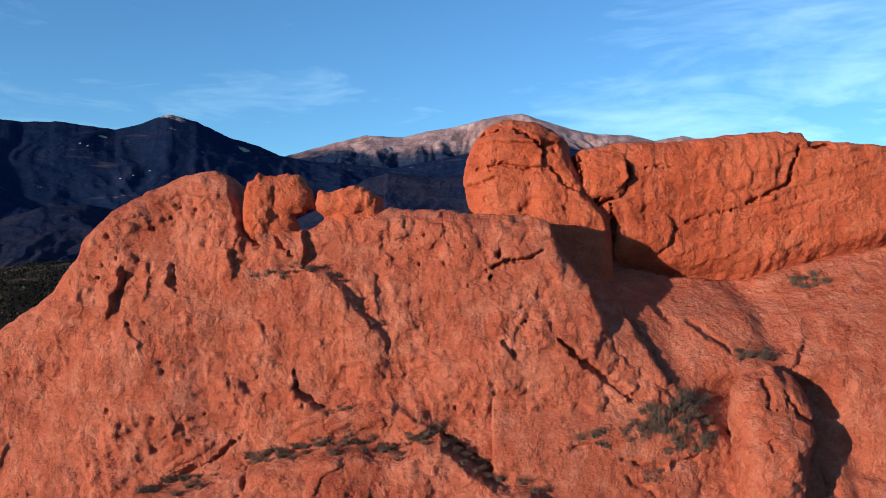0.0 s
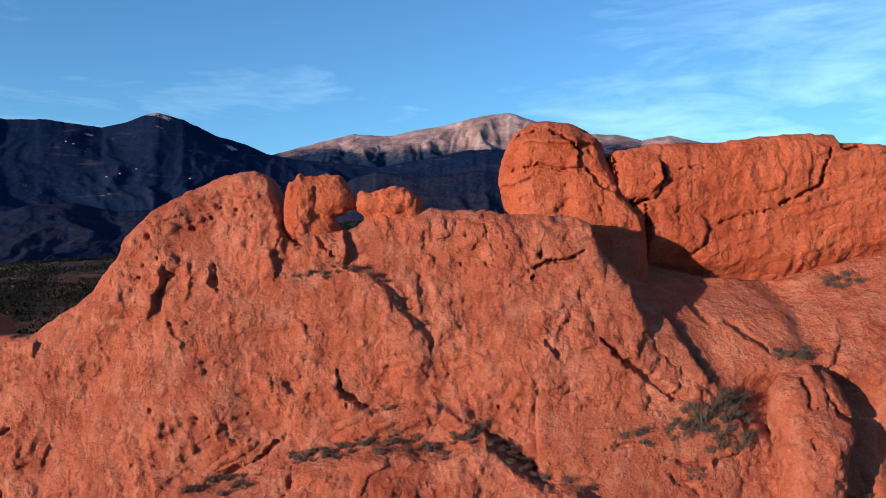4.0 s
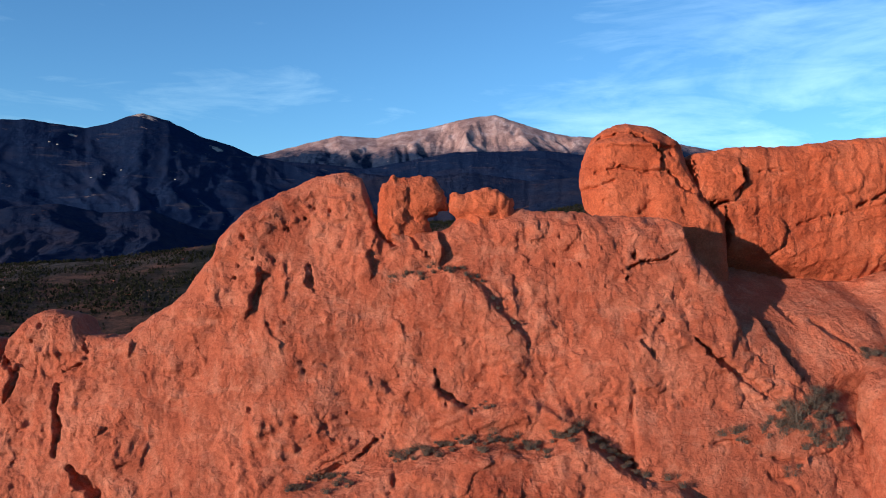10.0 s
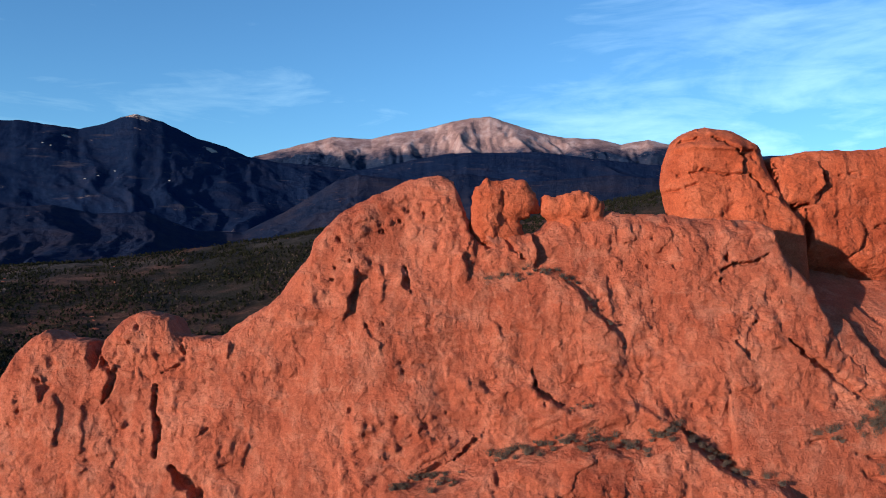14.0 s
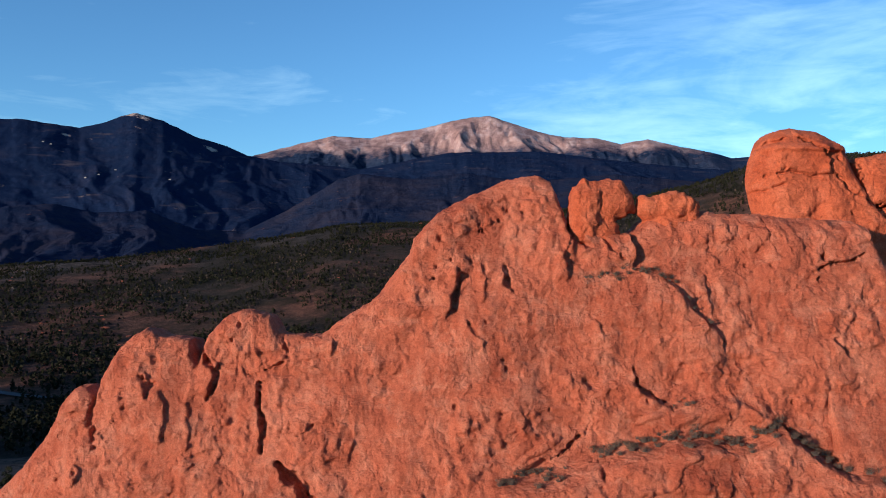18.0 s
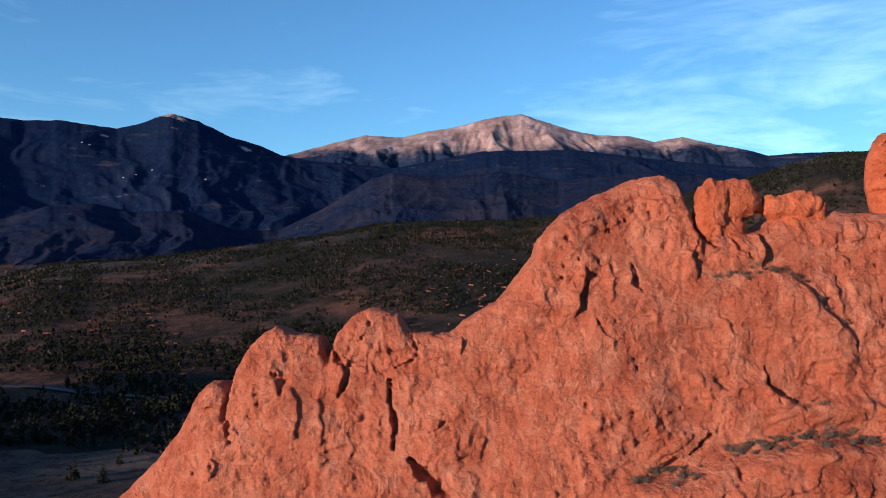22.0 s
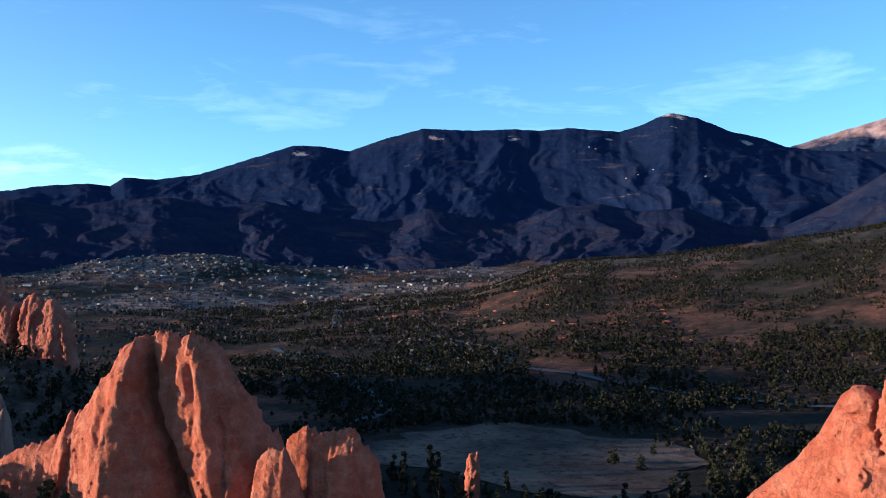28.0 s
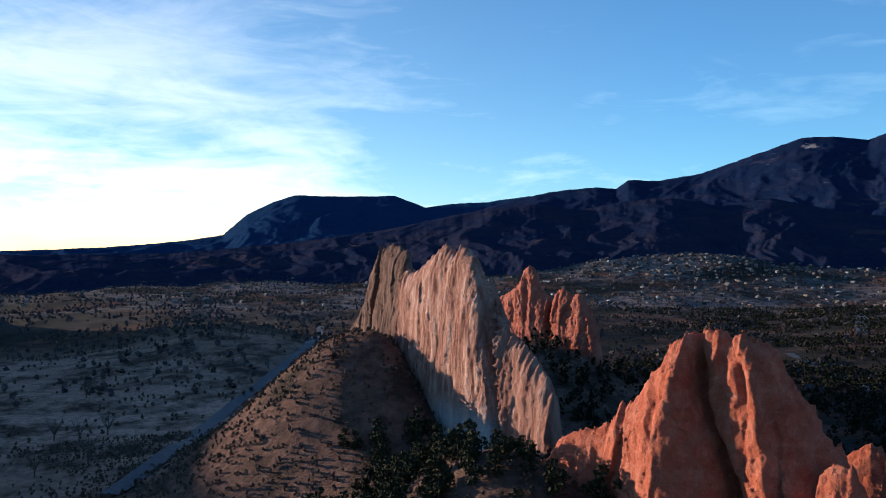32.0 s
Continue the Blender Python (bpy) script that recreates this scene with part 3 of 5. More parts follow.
def terrace(x, z):
    """Sloping bench between the fin and the cliff, with the smooth swell at its far side."""
    top = line(x, TERRACE_TOP) + 0.6
    front = np.interp(z, [46, 58, 62.6, 64.6, 68.8, 70.5, 72.8, 75, 80], [57.0, 59.2, 60.2, 61.5, 64.4, 65.7, 70.6, 73.0, 76.0])
    swell = smooth(25.6, 28.6, x + 0.25 * (z - 66) + 0.6 * gnoise(z / 3, 2.0, 1.0))
    front = front + swell * np.interp(z, [56, 62, 66, 70.4, 73, 77], [3.0, 2.4, 0.6, 0.9, -1.2, -1.6])
    front = front - 0.14 * np.maximum(x - 26.5, 0)
    # it runs on from the flank of the fin, and only higher up does a dark cleft part the two
    flank = x - np.interp(z, [57, 60, 63, 65.9, 67.2, 68.5, 70.6, 73.2, 76], [40, 24, 19, 15.9, 13.8, 12.5, 11.4, 10.6, 8.3])
    join_to = line(x, FACE) + 0.19 * (z - 70) + np.interp(z, [60, 66, 68.5, 70, 71.5, 73, 75], [0.2, 0.3, 0.6, 1.2, 2.4, 5.0, 9.0]) + 0.35 * np.maximum(flank, 0)
    near = smooth(9.0, 1.0, flank)
    front = np.minimum(front, front * (1 - near) + join_to * near)
    front = front + 2.6 * np.exp(-((x - 23.4) / 5.0) ** 4) * smooth(66.8, 64.6, z)
    gully = np.exp(-((x - 25.6 + 0.2 * (z - 66)) / 1.3) ** 2) * smooth(60, 64, z)
    front = front + 1.0 * gully
    rel = weather(x, z, 6.1, 0.55)
    for pts, out in (([(13.4, 70.9), (14.6, 68.9), (16.3, 65.9)], 0.8), ([(18.5, 70.1), (19.9, 69.0), (21.2, 67.9)], 0.6),
                     ([(15.4, 72.0), (16.4, 71.0), (17.3, 69.9)], 0.4), ([(27.5, 68.8), (26.4, 67.1), (25.5, 66.2)], 0.4)):
        rel = rel + groove(x, z, pts, 0.40, 0.5) + scarp(x, z, pts, out, 1.8)
    for pts in ([(11.7, 60.8), (13.8, 60.3), (15.8, 60.3), (19.2, 61.0)], [(12.1, 59.6), (13.7, 58.8), (14.8, 57.9)], [(7.9, 61.3), (10.0, 61.8), (11.7, 61.6)]):
        rel = rel + groove(x, z, pts, 0.34, 0.5)
    rel = rel + pits(x, z, 15, 2.4, 0.3, 0.16, 0.3)
    h = top - z
    ok = (h > 0) & (x > 3)
    yield np.where(ok, front + rel, 95.0), np.where(ok, front + 9.0, 60.0)


CLIFF_TOP = [(10.5, 83.9), (11.6, 84.4), (15, 84.9), (20, 85.0), (25.5, 85.6), (29.7, 85.6), (30.1, 84.9), (31.5, 84.8), (37.4, 84.4), (46, 83.8)]


def cliff(x, z):
    top = line(x, CLIFF_TOP) + 0.12 * gnoise(x * 1.1, 1.0, 7.5) + 0.08 * gnoise(x * 3, 1.0, 7.5)
    h = top - z
    foot = line(x, TERRACE_TOP)
    up = z - foot
    front = np.interp(z, [70, 74, 77, 80, 82.5, 86], [72.0, 71.3, 70.8, 70.4, 70.3, 70.6]) - 0.06 * (x - 15)
    front = front + 1.8 * (1 - smooth(-0.2, 3.0, up)) ** 1.5
    turn = np.clip(1.5 - np.maximum(h, 0), 0, 1.5)
    front = front + 1.3 * (1 - np.sqrt(np.maximum(1 - (turn / 1.5) ** 2, 0)))
    rel = weather(x, z, 9.7, 0.6, 1.0)
    # bedding that rises to the far end
    dip = z - 0.30 * (x - 14)
    rel = rel + 0.16 * ridged(dip / 2.3, 5.0, x / 14.0, 3) * smooth(16, 22, x) + 0.12 * ridged(x / 1.1, 5.0, z / 9.0, 3)
    rel = rel + groove(x, z, [(13.6, 79.6), (13.9, 77.8), (13.8, 75.4), (13.3, 73.9)], 0.30, 1.6)
    rel = rel + scarp(x, z, [(14.8, 83.3), (15.2, 81.7), (14.5, 80.4)], 0.9, 2.5) + groove(x, z, [(14.9, 83.0), (15.2, 81.7), (14.1, 80.2), (12.8, 79.6), (12.1, 80.6)], 0.34, 1.4)
    rel = rel + groove(x, z, [(10.9, 84.1), (11.3, 82.5), (11.1, 81.2)], 0.34, 1.4)
    rel = rel + groove(x, z, [(29.1, 84.4), (28.5, 82.6), (28.3, 81.1), (26.1, 80.1), (23.7, 79.1)], 0.32, 0.9) + groove(x, z, [(19.1, 77.7), (20.8, 78.3), (23.7, 79.1)], 0.28, 0.5)
    rel = rel + scarp(x, z, [(18.5, 78.5), (19.0, 77.5), (18.6, 75.6)], 0.5, 2.0) + groove(x, z, [(18.9, 77.5), (18.7, 76.3), (17.5, 75.1)], 0.26, 0.5)
    rel = rel + groove(x, z, [(15.7, 82.5), (17.4, 82.7), (19.3, 82.5)], 0.24, 0.4) + groove(x, z, [(30.0, 84.4), (32.3, 84.1)], 0.35, 0.8)
    rel = rel + pits(x, z, 25, 2.6, 0.15, 0.12, 0.3)
    ok = (h > 0) & (x > 11.0 + np.clip((79 - z) * 0.3, 0, 3) + np.clip((z - 82.5) * -0.1, -0.3, 0.3)) & (up > -2.5)
    yield np.where(ok, front + rel, 95.0), np.where(ok, front + 9 + 2 * np.sqrt(np.maximum(h, 0)), 60.0)


TOWER = [(1.0, 81.5), (1.3, 83.2), (2.0, 84.8), (2.7, 85.8), (3.5, 86.5), (4.4, 86.9), (5.5, 87.1), (7.8, 86.8), (9.2, 86.0), (10.3, 85.0), (11.1, 83.4)]


def tower(x, z):
    left = np.interp(z, [70, 79, 80.5, 82, 83.2], [2.2, 1.7, 1.3, 1.0, 1.1])
    right = np.interp(z, [70, 78.6, 80, 81.8, 83.4], [14.1, 14.0, 12.6, 11.6, 11.0])
    top = line(x, TOWER) + 0.10 * gnoise(x * 1.5, 1.0, 3.5)
    h = np.where(x > 11.1, 82.5 - (x - 11.1) * 1.4 - z, top - z)
    edge = np.minimum(x - left, right - x)
    front = 69.9 + 0.12 * (z - 79)
    for gap, r in ((h, 2.6), (np.where(x < 7, edge, edge * 2.2), 3.8)):
        turn = np.clip(r - np.maximum(gap, 0), 0, r)
        front = front + 0.9 * r * (1 - np.sqrt(np.maximum(1 - (turn / r) ** 2, 0)))
    rel = weather(x, z, 12.9, 0.65, 0.7) + pits(x, z, 35, 1.5, 0.25, 0.16, 0.35)
    rel = rel + groove(x, z, [(2.3, 85.1), (3.4, 85.7), (4.9, 86.1)], 0.34, 0.8) + groove(x, z, [(5.4, 86.0), (6.8, 85.3), (7.8, 84.3), (7.9, 83.2)], 0.32, 0.9)
    rel = rel + scarp(x, z, [(7.7, 85.1), (8.0, 83.9), (7.8, 82.5)], 0.7, 2.6) + groove(x, z, [(1.8, 83.0), (2.7, 82.5), (4.4, 83.0), (6.3, 82.5), (8.2, 82.7)], 0.28, 0.5)
    rel = rel + groove(x, z, [(1.3, 81.1), (2.5, 81.2), (4.2, 81.9)], 0.28, 0.5) + groove(x, z, [(8.4, 82.9), (9.6, 81.5), (10.5, 80.4)], 0.3, 0.6)
    rel = rel - 0.5 * smooth(84.6, 84.9, z + 0.3 * gnoise(x / 1.5, 4.0, 1.0)) * smooth(85.9, 85.0, z)
    rel = rel - 0.5 * smooth(0.0, 0.5, (x - 7.2) * 0.8 + (82.6 - z)) * smooth(6.5, 8.0, x) * (1 - smooth(80.5, 83, z))
    ok = (h > 0) & (edge > 0)
    yield np.where(ok, front + rel, 95.0), np.where(ok, 79.0 - 0.9 * np.clip(2.6 - np.minimum(h, edge), 0, 2.6) - 1.1 * np.clip(4.0 - (x - left), 0, 4.0), 60.0)


def lump(cx, cz, rx, rz, y, thick, seed, power=2.6, lean=0.0, relief=0.8):
    """A rounded block seen from the front: a soft box in x and z, bulging in y."""
    def shape(x, z):
        u, w = (x - cx - lean * (z - cz)) / rx, (z - cz) / rz
        a = np.arctan2(w, u)
        rim = 1 + 0.20 * gnoise(np.cos(a) * 1.6 + seed, np.sin(a) * 1.6, 0.5) + 0.12 * gnoise(np.cos(a) * 4 + seed, np.sin(a) * 4, 1.5) + 0.04 * gnoise(x * 2.2 + seed, z * 2.2, 1.5)
        d = (np.abs(u) ** power + np.abs(w) ** power) ** (1 / power) / rim
        half = thick * np.sqrt(np.maximum(1 - d**2, 0)) ** 0.8
        rel = weather(x, z, seed, relief)
        yield np.where(d < 1, y - half + rel * np.clip(half / thick * 2, 0, 1), 95.0), np.where(d < 1, y + half, 60.0)
    return shape


def arch_block(x, z):
    """The head of the taller camel, with the hollow of the arch cut through below its muzzle."""
    for piece in (lump(-14.8, 78.8, 1.36, 2.89, 66.2, 1.5, 41.0, 2.3, 0.05), lump(-12.8, 79.9, 2.03, 1.85, 66.5, 1.5, 43.0, 2.2), lump(-11.5, 79.8, 1.06, 1.06, 66.4, 1.1, 44.0, 2.2, -0.3),
                  lump(-13.6, 77.2, 1.85, 1.32, 66.6, 1.5, 45.0)):
        yield from piece(x, z)


def low_block(x, z):
    for piece in (lump(-8.8, 79.3, 1.68, 1.15, 66.4, 1.2, 47.0, 2.3, -0.2), lump(-7.3, 79.6, 1.67, 1.19, 66.3, 1.4, 48.0, 2.5), lump(-6.2, 79.1, 1.05, 1.14, 66.2, 1.3, 50.0, 2.4), lump(-7.1, 78.1, 2.56, 0.97, 66.6, 1.6, 49.0)):
        yield from piece(x, z)


def pinnacle(x, z):
    """A stout leaning stump: cracked cap, steep sides and a belly towards the valley."""
    x = x - 0.9
    left = 0.7 + np.interp(z, [46, 58.0, 61.2, 63.6, 65.4, 66.2, 66.8], [17.2, 18.7, 18.8, 18.9, 19.2, 19.7, 20.9])
    right = np.interp(z, [46, 58.0, 60.0, 62.0, 64.0, 65.2, 66.5], [24.4, 23.9, 24.4, 25.1, 25.5, 25.3, 24.5])
    wob = 0.35 * gnoise(z / 1.4, 2.0, 1.0)
    h = 67.3 + 0.25 * gnoise(x * 1.2, 3.0, 2.0) - 0.5 * np.exp(-((x - 23.6) / 0.5) ** 2) - z
    edge = np.minimum(x - left - wob, right + wob - x)
    front = np.interp(z, [46, 56, 61.7, 65.5, 67], [54.5, 56.6, 58.2, 60.4, 61.6])
    for gap, r in ((h, 1.6), (edge, 2.6)):
        turn = np.clip(r - np.maximum(gap, 0), 0, r)
        front = front + 0.8 * r * (1 - np.sqrt(np.maximum(1 - (turn / r) ** 2, 0)))
    rel = weather(x, z, 55.0, 0.7) + groove(x, z, [(21.7, 66.8), (22.1, 65.6), (21.8, 64.4), (22.4, 64.1)], 0.3, 0.7) + groove(x, z, [(23.3, 65.0), (23.9, 63.8), (25.3, 63.2)], 0.3, 0.7) + groove(x, z, [(23.3, 65.6), (23.2, 64.4)], 0.2, 0.5) + groove(x, z, [(21.5, 62.4), (21.3, 61.6)], 0.4, 0.5)
    ok = (h > 0) & (edge > 0)
    yield np.where(ok, front + rel, 95.0), np.where(ok, 64.5 - np.clip(2.0 - np.minimum(h, edge), 0, 2.0), 50.0)


rock = tagged(new("rock_formation"), "red sandstone fin with a natural arch on its crest", "rock formation")
SOLIDS = [
    ("fin", fin, (-72, 54, 46), (27, 74, 83.4), 0.13, RED, "pitted red sandstone wall with ledges and cracks"),
    ("terrace", terrace, (3, 55, 46), (46, 80, 79), 0.21, RED, "smooth sloping bench of red sandstone"),
    ("cliff", cliff, (10, 66, 71), (46, 83, 87), 0.155, DEEP_RED, "overhanging orange-red cliff with slanting beds"),
    ("tower", tower, (-1, 66, 70), (15.5, 80, 88), 0.145, DEEP_RED, "blocky orange-red tower with a rounded top"),
    ("boulder", lump(13.2, 82.0, 1.8, 2.1, 70.9, 0.95, 52.0, 3.4), (10.5, 68, 79), (16, 74, 85), 0.13, DEEP_RED, "rounded boulder wedged in a cleft"),
    ("arch_rock", arch_block, (-17.5, 63, 74), (-9.5, 69, 83), 0.12, DEEP_RED, "pitted head of rock that makes one side of the arch"),
    ("leaning_rock", low_block, (-12, 63, 75.5), (-3, 68.5, 82), 0.12, DEEP_RED, "lower head of rock that leans against the arch"),
    ("pinnacle", pinnacle, (16, 53, 46), (31, 67, 69), 0.14, RED, "leaning sandstone pinnacle with a cracked top"),
]
skins = {}
for name, shapes, lo, hi, step, mat, words in SOLIDS:
    v, q = slab(lo, hi, step, shapes)
    v = roughen(v, q, len(skins) + 1.5, ((2.0, 0.06, 1.2), (0.8, 0.05, 1.0), (0.42, 0.03, 1.0)))
    skins[name] = v
    mesh_of(name, v, q, mat, rock, words)


def foot(x, z):
    """The fin below the part that the path sees, down to the valley floor."""
    h = line(x, [(-110, 2), (-76, 40), (-72, 46.6), (44, 46.6), (70, 30), (90, 2)]) - z
    face = line(x, FACE) + 0.19 * (46 - 70) - 1.7 + 0.45 * (z - 46) + weather(x, z, 3.3, 1.2)
    yield np.where(h > 0, face, 120.0), np.where(h > 0, 74 + 0.35 * (46 - z) + 3 * np.sqrt(np.maximum(h, 0)), 20.0)


v, q = slab((-112, 34, -2), (92, 100, 48), 0.9, foot)
mesh_of("rock_foot", v, q, RED, rock, "broad foot of the red fin")

# ---- ground: one sheet out to the horizon ----
EYE = (-35.0, 0.0, 75.0)
CREST = [(60, 8), (45, 10), (38, 18), (32, 34), (25.6, 67), (19.3, 74), (12.3, 90), (4.9, 114), (-1.2, 123), (-5.4, 124), (-12, 138), (-18.8, 160), (-21.3, 173), (-22.6, 180), (-25.6, 186), (-40, 186)]


def ground_height(x, y):
    dx, dy = x - EYE[0], y - EYE[1]
    r, az = np.hypot(dx, dy), np.degrees(np.arctan2(-dx, dy))
    z = 6 + 0 * r
    swell = line(az, CREST) - 6
    z = z + np.where(np.abs(az) < 120, swell * smooth(330, 1000, r) * (1 - 0.8 * smooth(1100, 1700, r)), 0)
    z = z - 8 * smooth(500, 1500, r) + np.interp(az, [-40, 0, 60, 78, 90], [90, 110, 100, 40, 0]) * smooth(1150, 2700, r)
    # rolling ground and knolls
    z = z + (3 + 9 * smooth(350, 900, r)) * fbm(x / 210, y / 210, 3.0, 4) + 1.0 * fbm(x / 34, y / 34, 6.0, 3)
    flat = smooth(1.5, 0.8, ((x + 178) / 62) ** 2 + ((y - 252) / 50) ** 2)
    z = z * (1 - flat) + 7 * flat
    # the hill that the pale rock stands on, and the rise about the red one
    u, w = x + 270, y - 66
    d = np.hypot(np.where(u > 0, u / 42, u / 58), np.where(w < 0, w / 36, w / 17))
    z = z + 39 * np.exp(-d ** 2.1) + 9 * np.exp(-(np.hypot(x + 262, y - 72) / 75) ** 2)
    z = z + 20 * np.exp(-(((x + 145) / 36) ** 2 + ((y - 70) / 40) ** 2)) + 26 * np.exp(-(((x + 184) / 34) ** 2 + ((y - 55) / 22) ** 2)) + 1.5 * fbm(x / 14, y / 14, 8.0, 3) * np.exp(-(((x + 220) / 90) ** 2 + ((y - 50) / 60) ** 2))
    z = z + 32 * np.exp(-(((x + 352) / 52) ** 2 + ((y - 166) / 44) ** 2))
    z = z + 14 * np.exp(-(((x + 640) / 160) ** 2 + ((y - 90) / 60) ** 2))
    # the low hill that the town climbs
    tx, ty = EYE[0] - 1850 * math.sin(radians(50)), EYE[1] + 1850 * math.cos(radians(50))
    z = z + 28 * np.exp(-(((x - tx) / 230) ** 2 + ((y - ty) / 230) ** 2))
    # the apron at the foot of the great fin
    z = z + 14 * np.exp(-((y - 66) / 45) ** 2) * smooth(-150, -80, x) * smooth(160, 90, x)
    return z


az = np.radians(np.concatenate([np.arange(-40, 108, 0.4), np.arange(108, 320.1, 4.0)]))
rr = np.concatenate([[0.02, 15, 30], np.geomspace(45, 4900, 230)])
ga, gr = np.meshgrid(az, rr, indexing="ij")
gx, gy = EYE[0] - gr * np.sin(ga), EYE[1] + gr * np.cos(ga)
verts = np.stack([gx, gy, ground_height(gx, gy)], -1).reshape(-1, 3)


def grid_faces(n, m, flip=False):
    i, j = np.meshgrid(np.arange(n - 1), np.arange(m - 1), indexing="ij")
    a = (i * m + j).ravel()
    q = np.stack([a, a + 1, a + m + 1, a + m], 1)
    return q[:, ::-1] if flip else q


m, add = material("valley_ground")
p = add("ShaderNodeTexCoord").outputs["Object"]
big = add("ShaderNodeTexNoise", {"Vector": p, "Scale": 0.006, "Detail": 7.0, "Roughness": 0.65}).outputs["Fac"]
small = add("ShaderNodeTexNoise", {"Vector": p, "Scale": 0.05, "Detail": 8.0, "Roughness": 0.7}).outputs["Fac"]
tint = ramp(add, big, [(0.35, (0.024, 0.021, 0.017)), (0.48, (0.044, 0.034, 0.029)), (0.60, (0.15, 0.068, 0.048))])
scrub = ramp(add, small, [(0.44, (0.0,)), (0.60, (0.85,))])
away = add("ShaderNodeVectorMath", {0: p, 1: (-250.0, 55.0, 30.0)}, operation="DISTANCE").outputs["Value"]
soil = add("ShaderNodeMapRange", {0: away, 1: 95.0, 2: 50.0}).outputs[0]
out = add("ShaderNodeVectorMath", {0: p, 1: (-430.0, -90.0, 6.0)}, operation="DISTANCE").outputs["Value"]
# Pale fields beyond 800 m; their tint also holds distance haze.
hazy_fields = add("ShaderNodeTexNoise", {"Vector": p, "Scale": 0.0042, "Detail": 4.0, "Roughness": 0.6}).outputs["Fac"]
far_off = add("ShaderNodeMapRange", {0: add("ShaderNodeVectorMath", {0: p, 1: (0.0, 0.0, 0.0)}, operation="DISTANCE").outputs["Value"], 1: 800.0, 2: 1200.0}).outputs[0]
tint = mix(add, add("ShaderNodeMath", {0: ramp(add, hazy_fields, [(0.46, (0.0,)), (0.56, (0.85,))]), 1: far_off}, operation="MULTIPLY").outputs[0], tint, (0.19, 0.155, 0.15))
# Dry grass of the plain, its colour brightened and warmed as if faintly sunlit.
sunlit_grass = add("ShaderNodeMapRange", {0: out, 1: 330.0, 2: 170.0}).outputs[0]
tint = mix(add, sunlit_grass, tint, ramp(add, big, [(0.36, (0.20, 0.118, 0.088)), (0.6, (0.40, 0.25, 0.19))]))
tint = mix(add, soil, tint, ramp(add, small, [(0.36, (0.12, 0.066, 0.05)), (0.62, (0.27, 0.148, 0.108))]))
grit = add("ShaderNodeTexNoise", {"Vector": p, "Scale": 0.35, "Detail": 7.0, "Roughness": 0.75}).outputs["Fac"]
tint = mix(add, 0.6, tint, ramp(add, grit, [(0.36, (0.20,)), (0.64, (0.78,))]), "OVERLAY")
both = add("ShaderNodeMath", {0: small, 1: grit}, operation="ADD").outputs[0]
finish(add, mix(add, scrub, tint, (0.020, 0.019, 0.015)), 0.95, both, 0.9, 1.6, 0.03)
GROUND = m
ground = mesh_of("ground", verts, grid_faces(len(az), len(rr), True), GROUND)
tagged(ground, "dry valley floor with scrub and grass reaching the horizon", "ground", kind="structure")

# a low hogback towards the sun, behind the path: it keeps the morning sun off the valley floor
RIDGE_AWAY, RIDGE_TOP = 900.0, 130.0
along, over = np.meshgrid(np.arange(-1800, 640, 14.0), np.linspace(-1, 1, 25), indexing="ij")
top = (RIDGE_TOP - 20 * np.exp(-((along - 190) / 70) ** 2) + 22 * smooth(395, 440, along)) * smooth(545, 455, along) * (1 + 0.05 * fbm(along / 160, 1.0, 2.0, 3))
hz = top * (1 - np.abs(over) ** 1.4) * (1 + 0.06 * fbm(along / 60, over * 2, 5.0, 3)) - 4
out = -(RIDGE_AWAY + 200 * over)
sx, sy = -math.sin(radians(SUN_AZ)), math.cos(radians(SUN_AZ))
hx, hy = sx * -out + sy * along, sy * -out - sx * along
hog = mesh_of("hogback_ridge", np.stack([hx, hy, hz], -1).reshape(-1, 3), grid_faces(*hx.shape), GROUND)
tagged(hog, "long low scrub-covered hogback ridge", "hill", kind="structure")

# ---- mountains ----


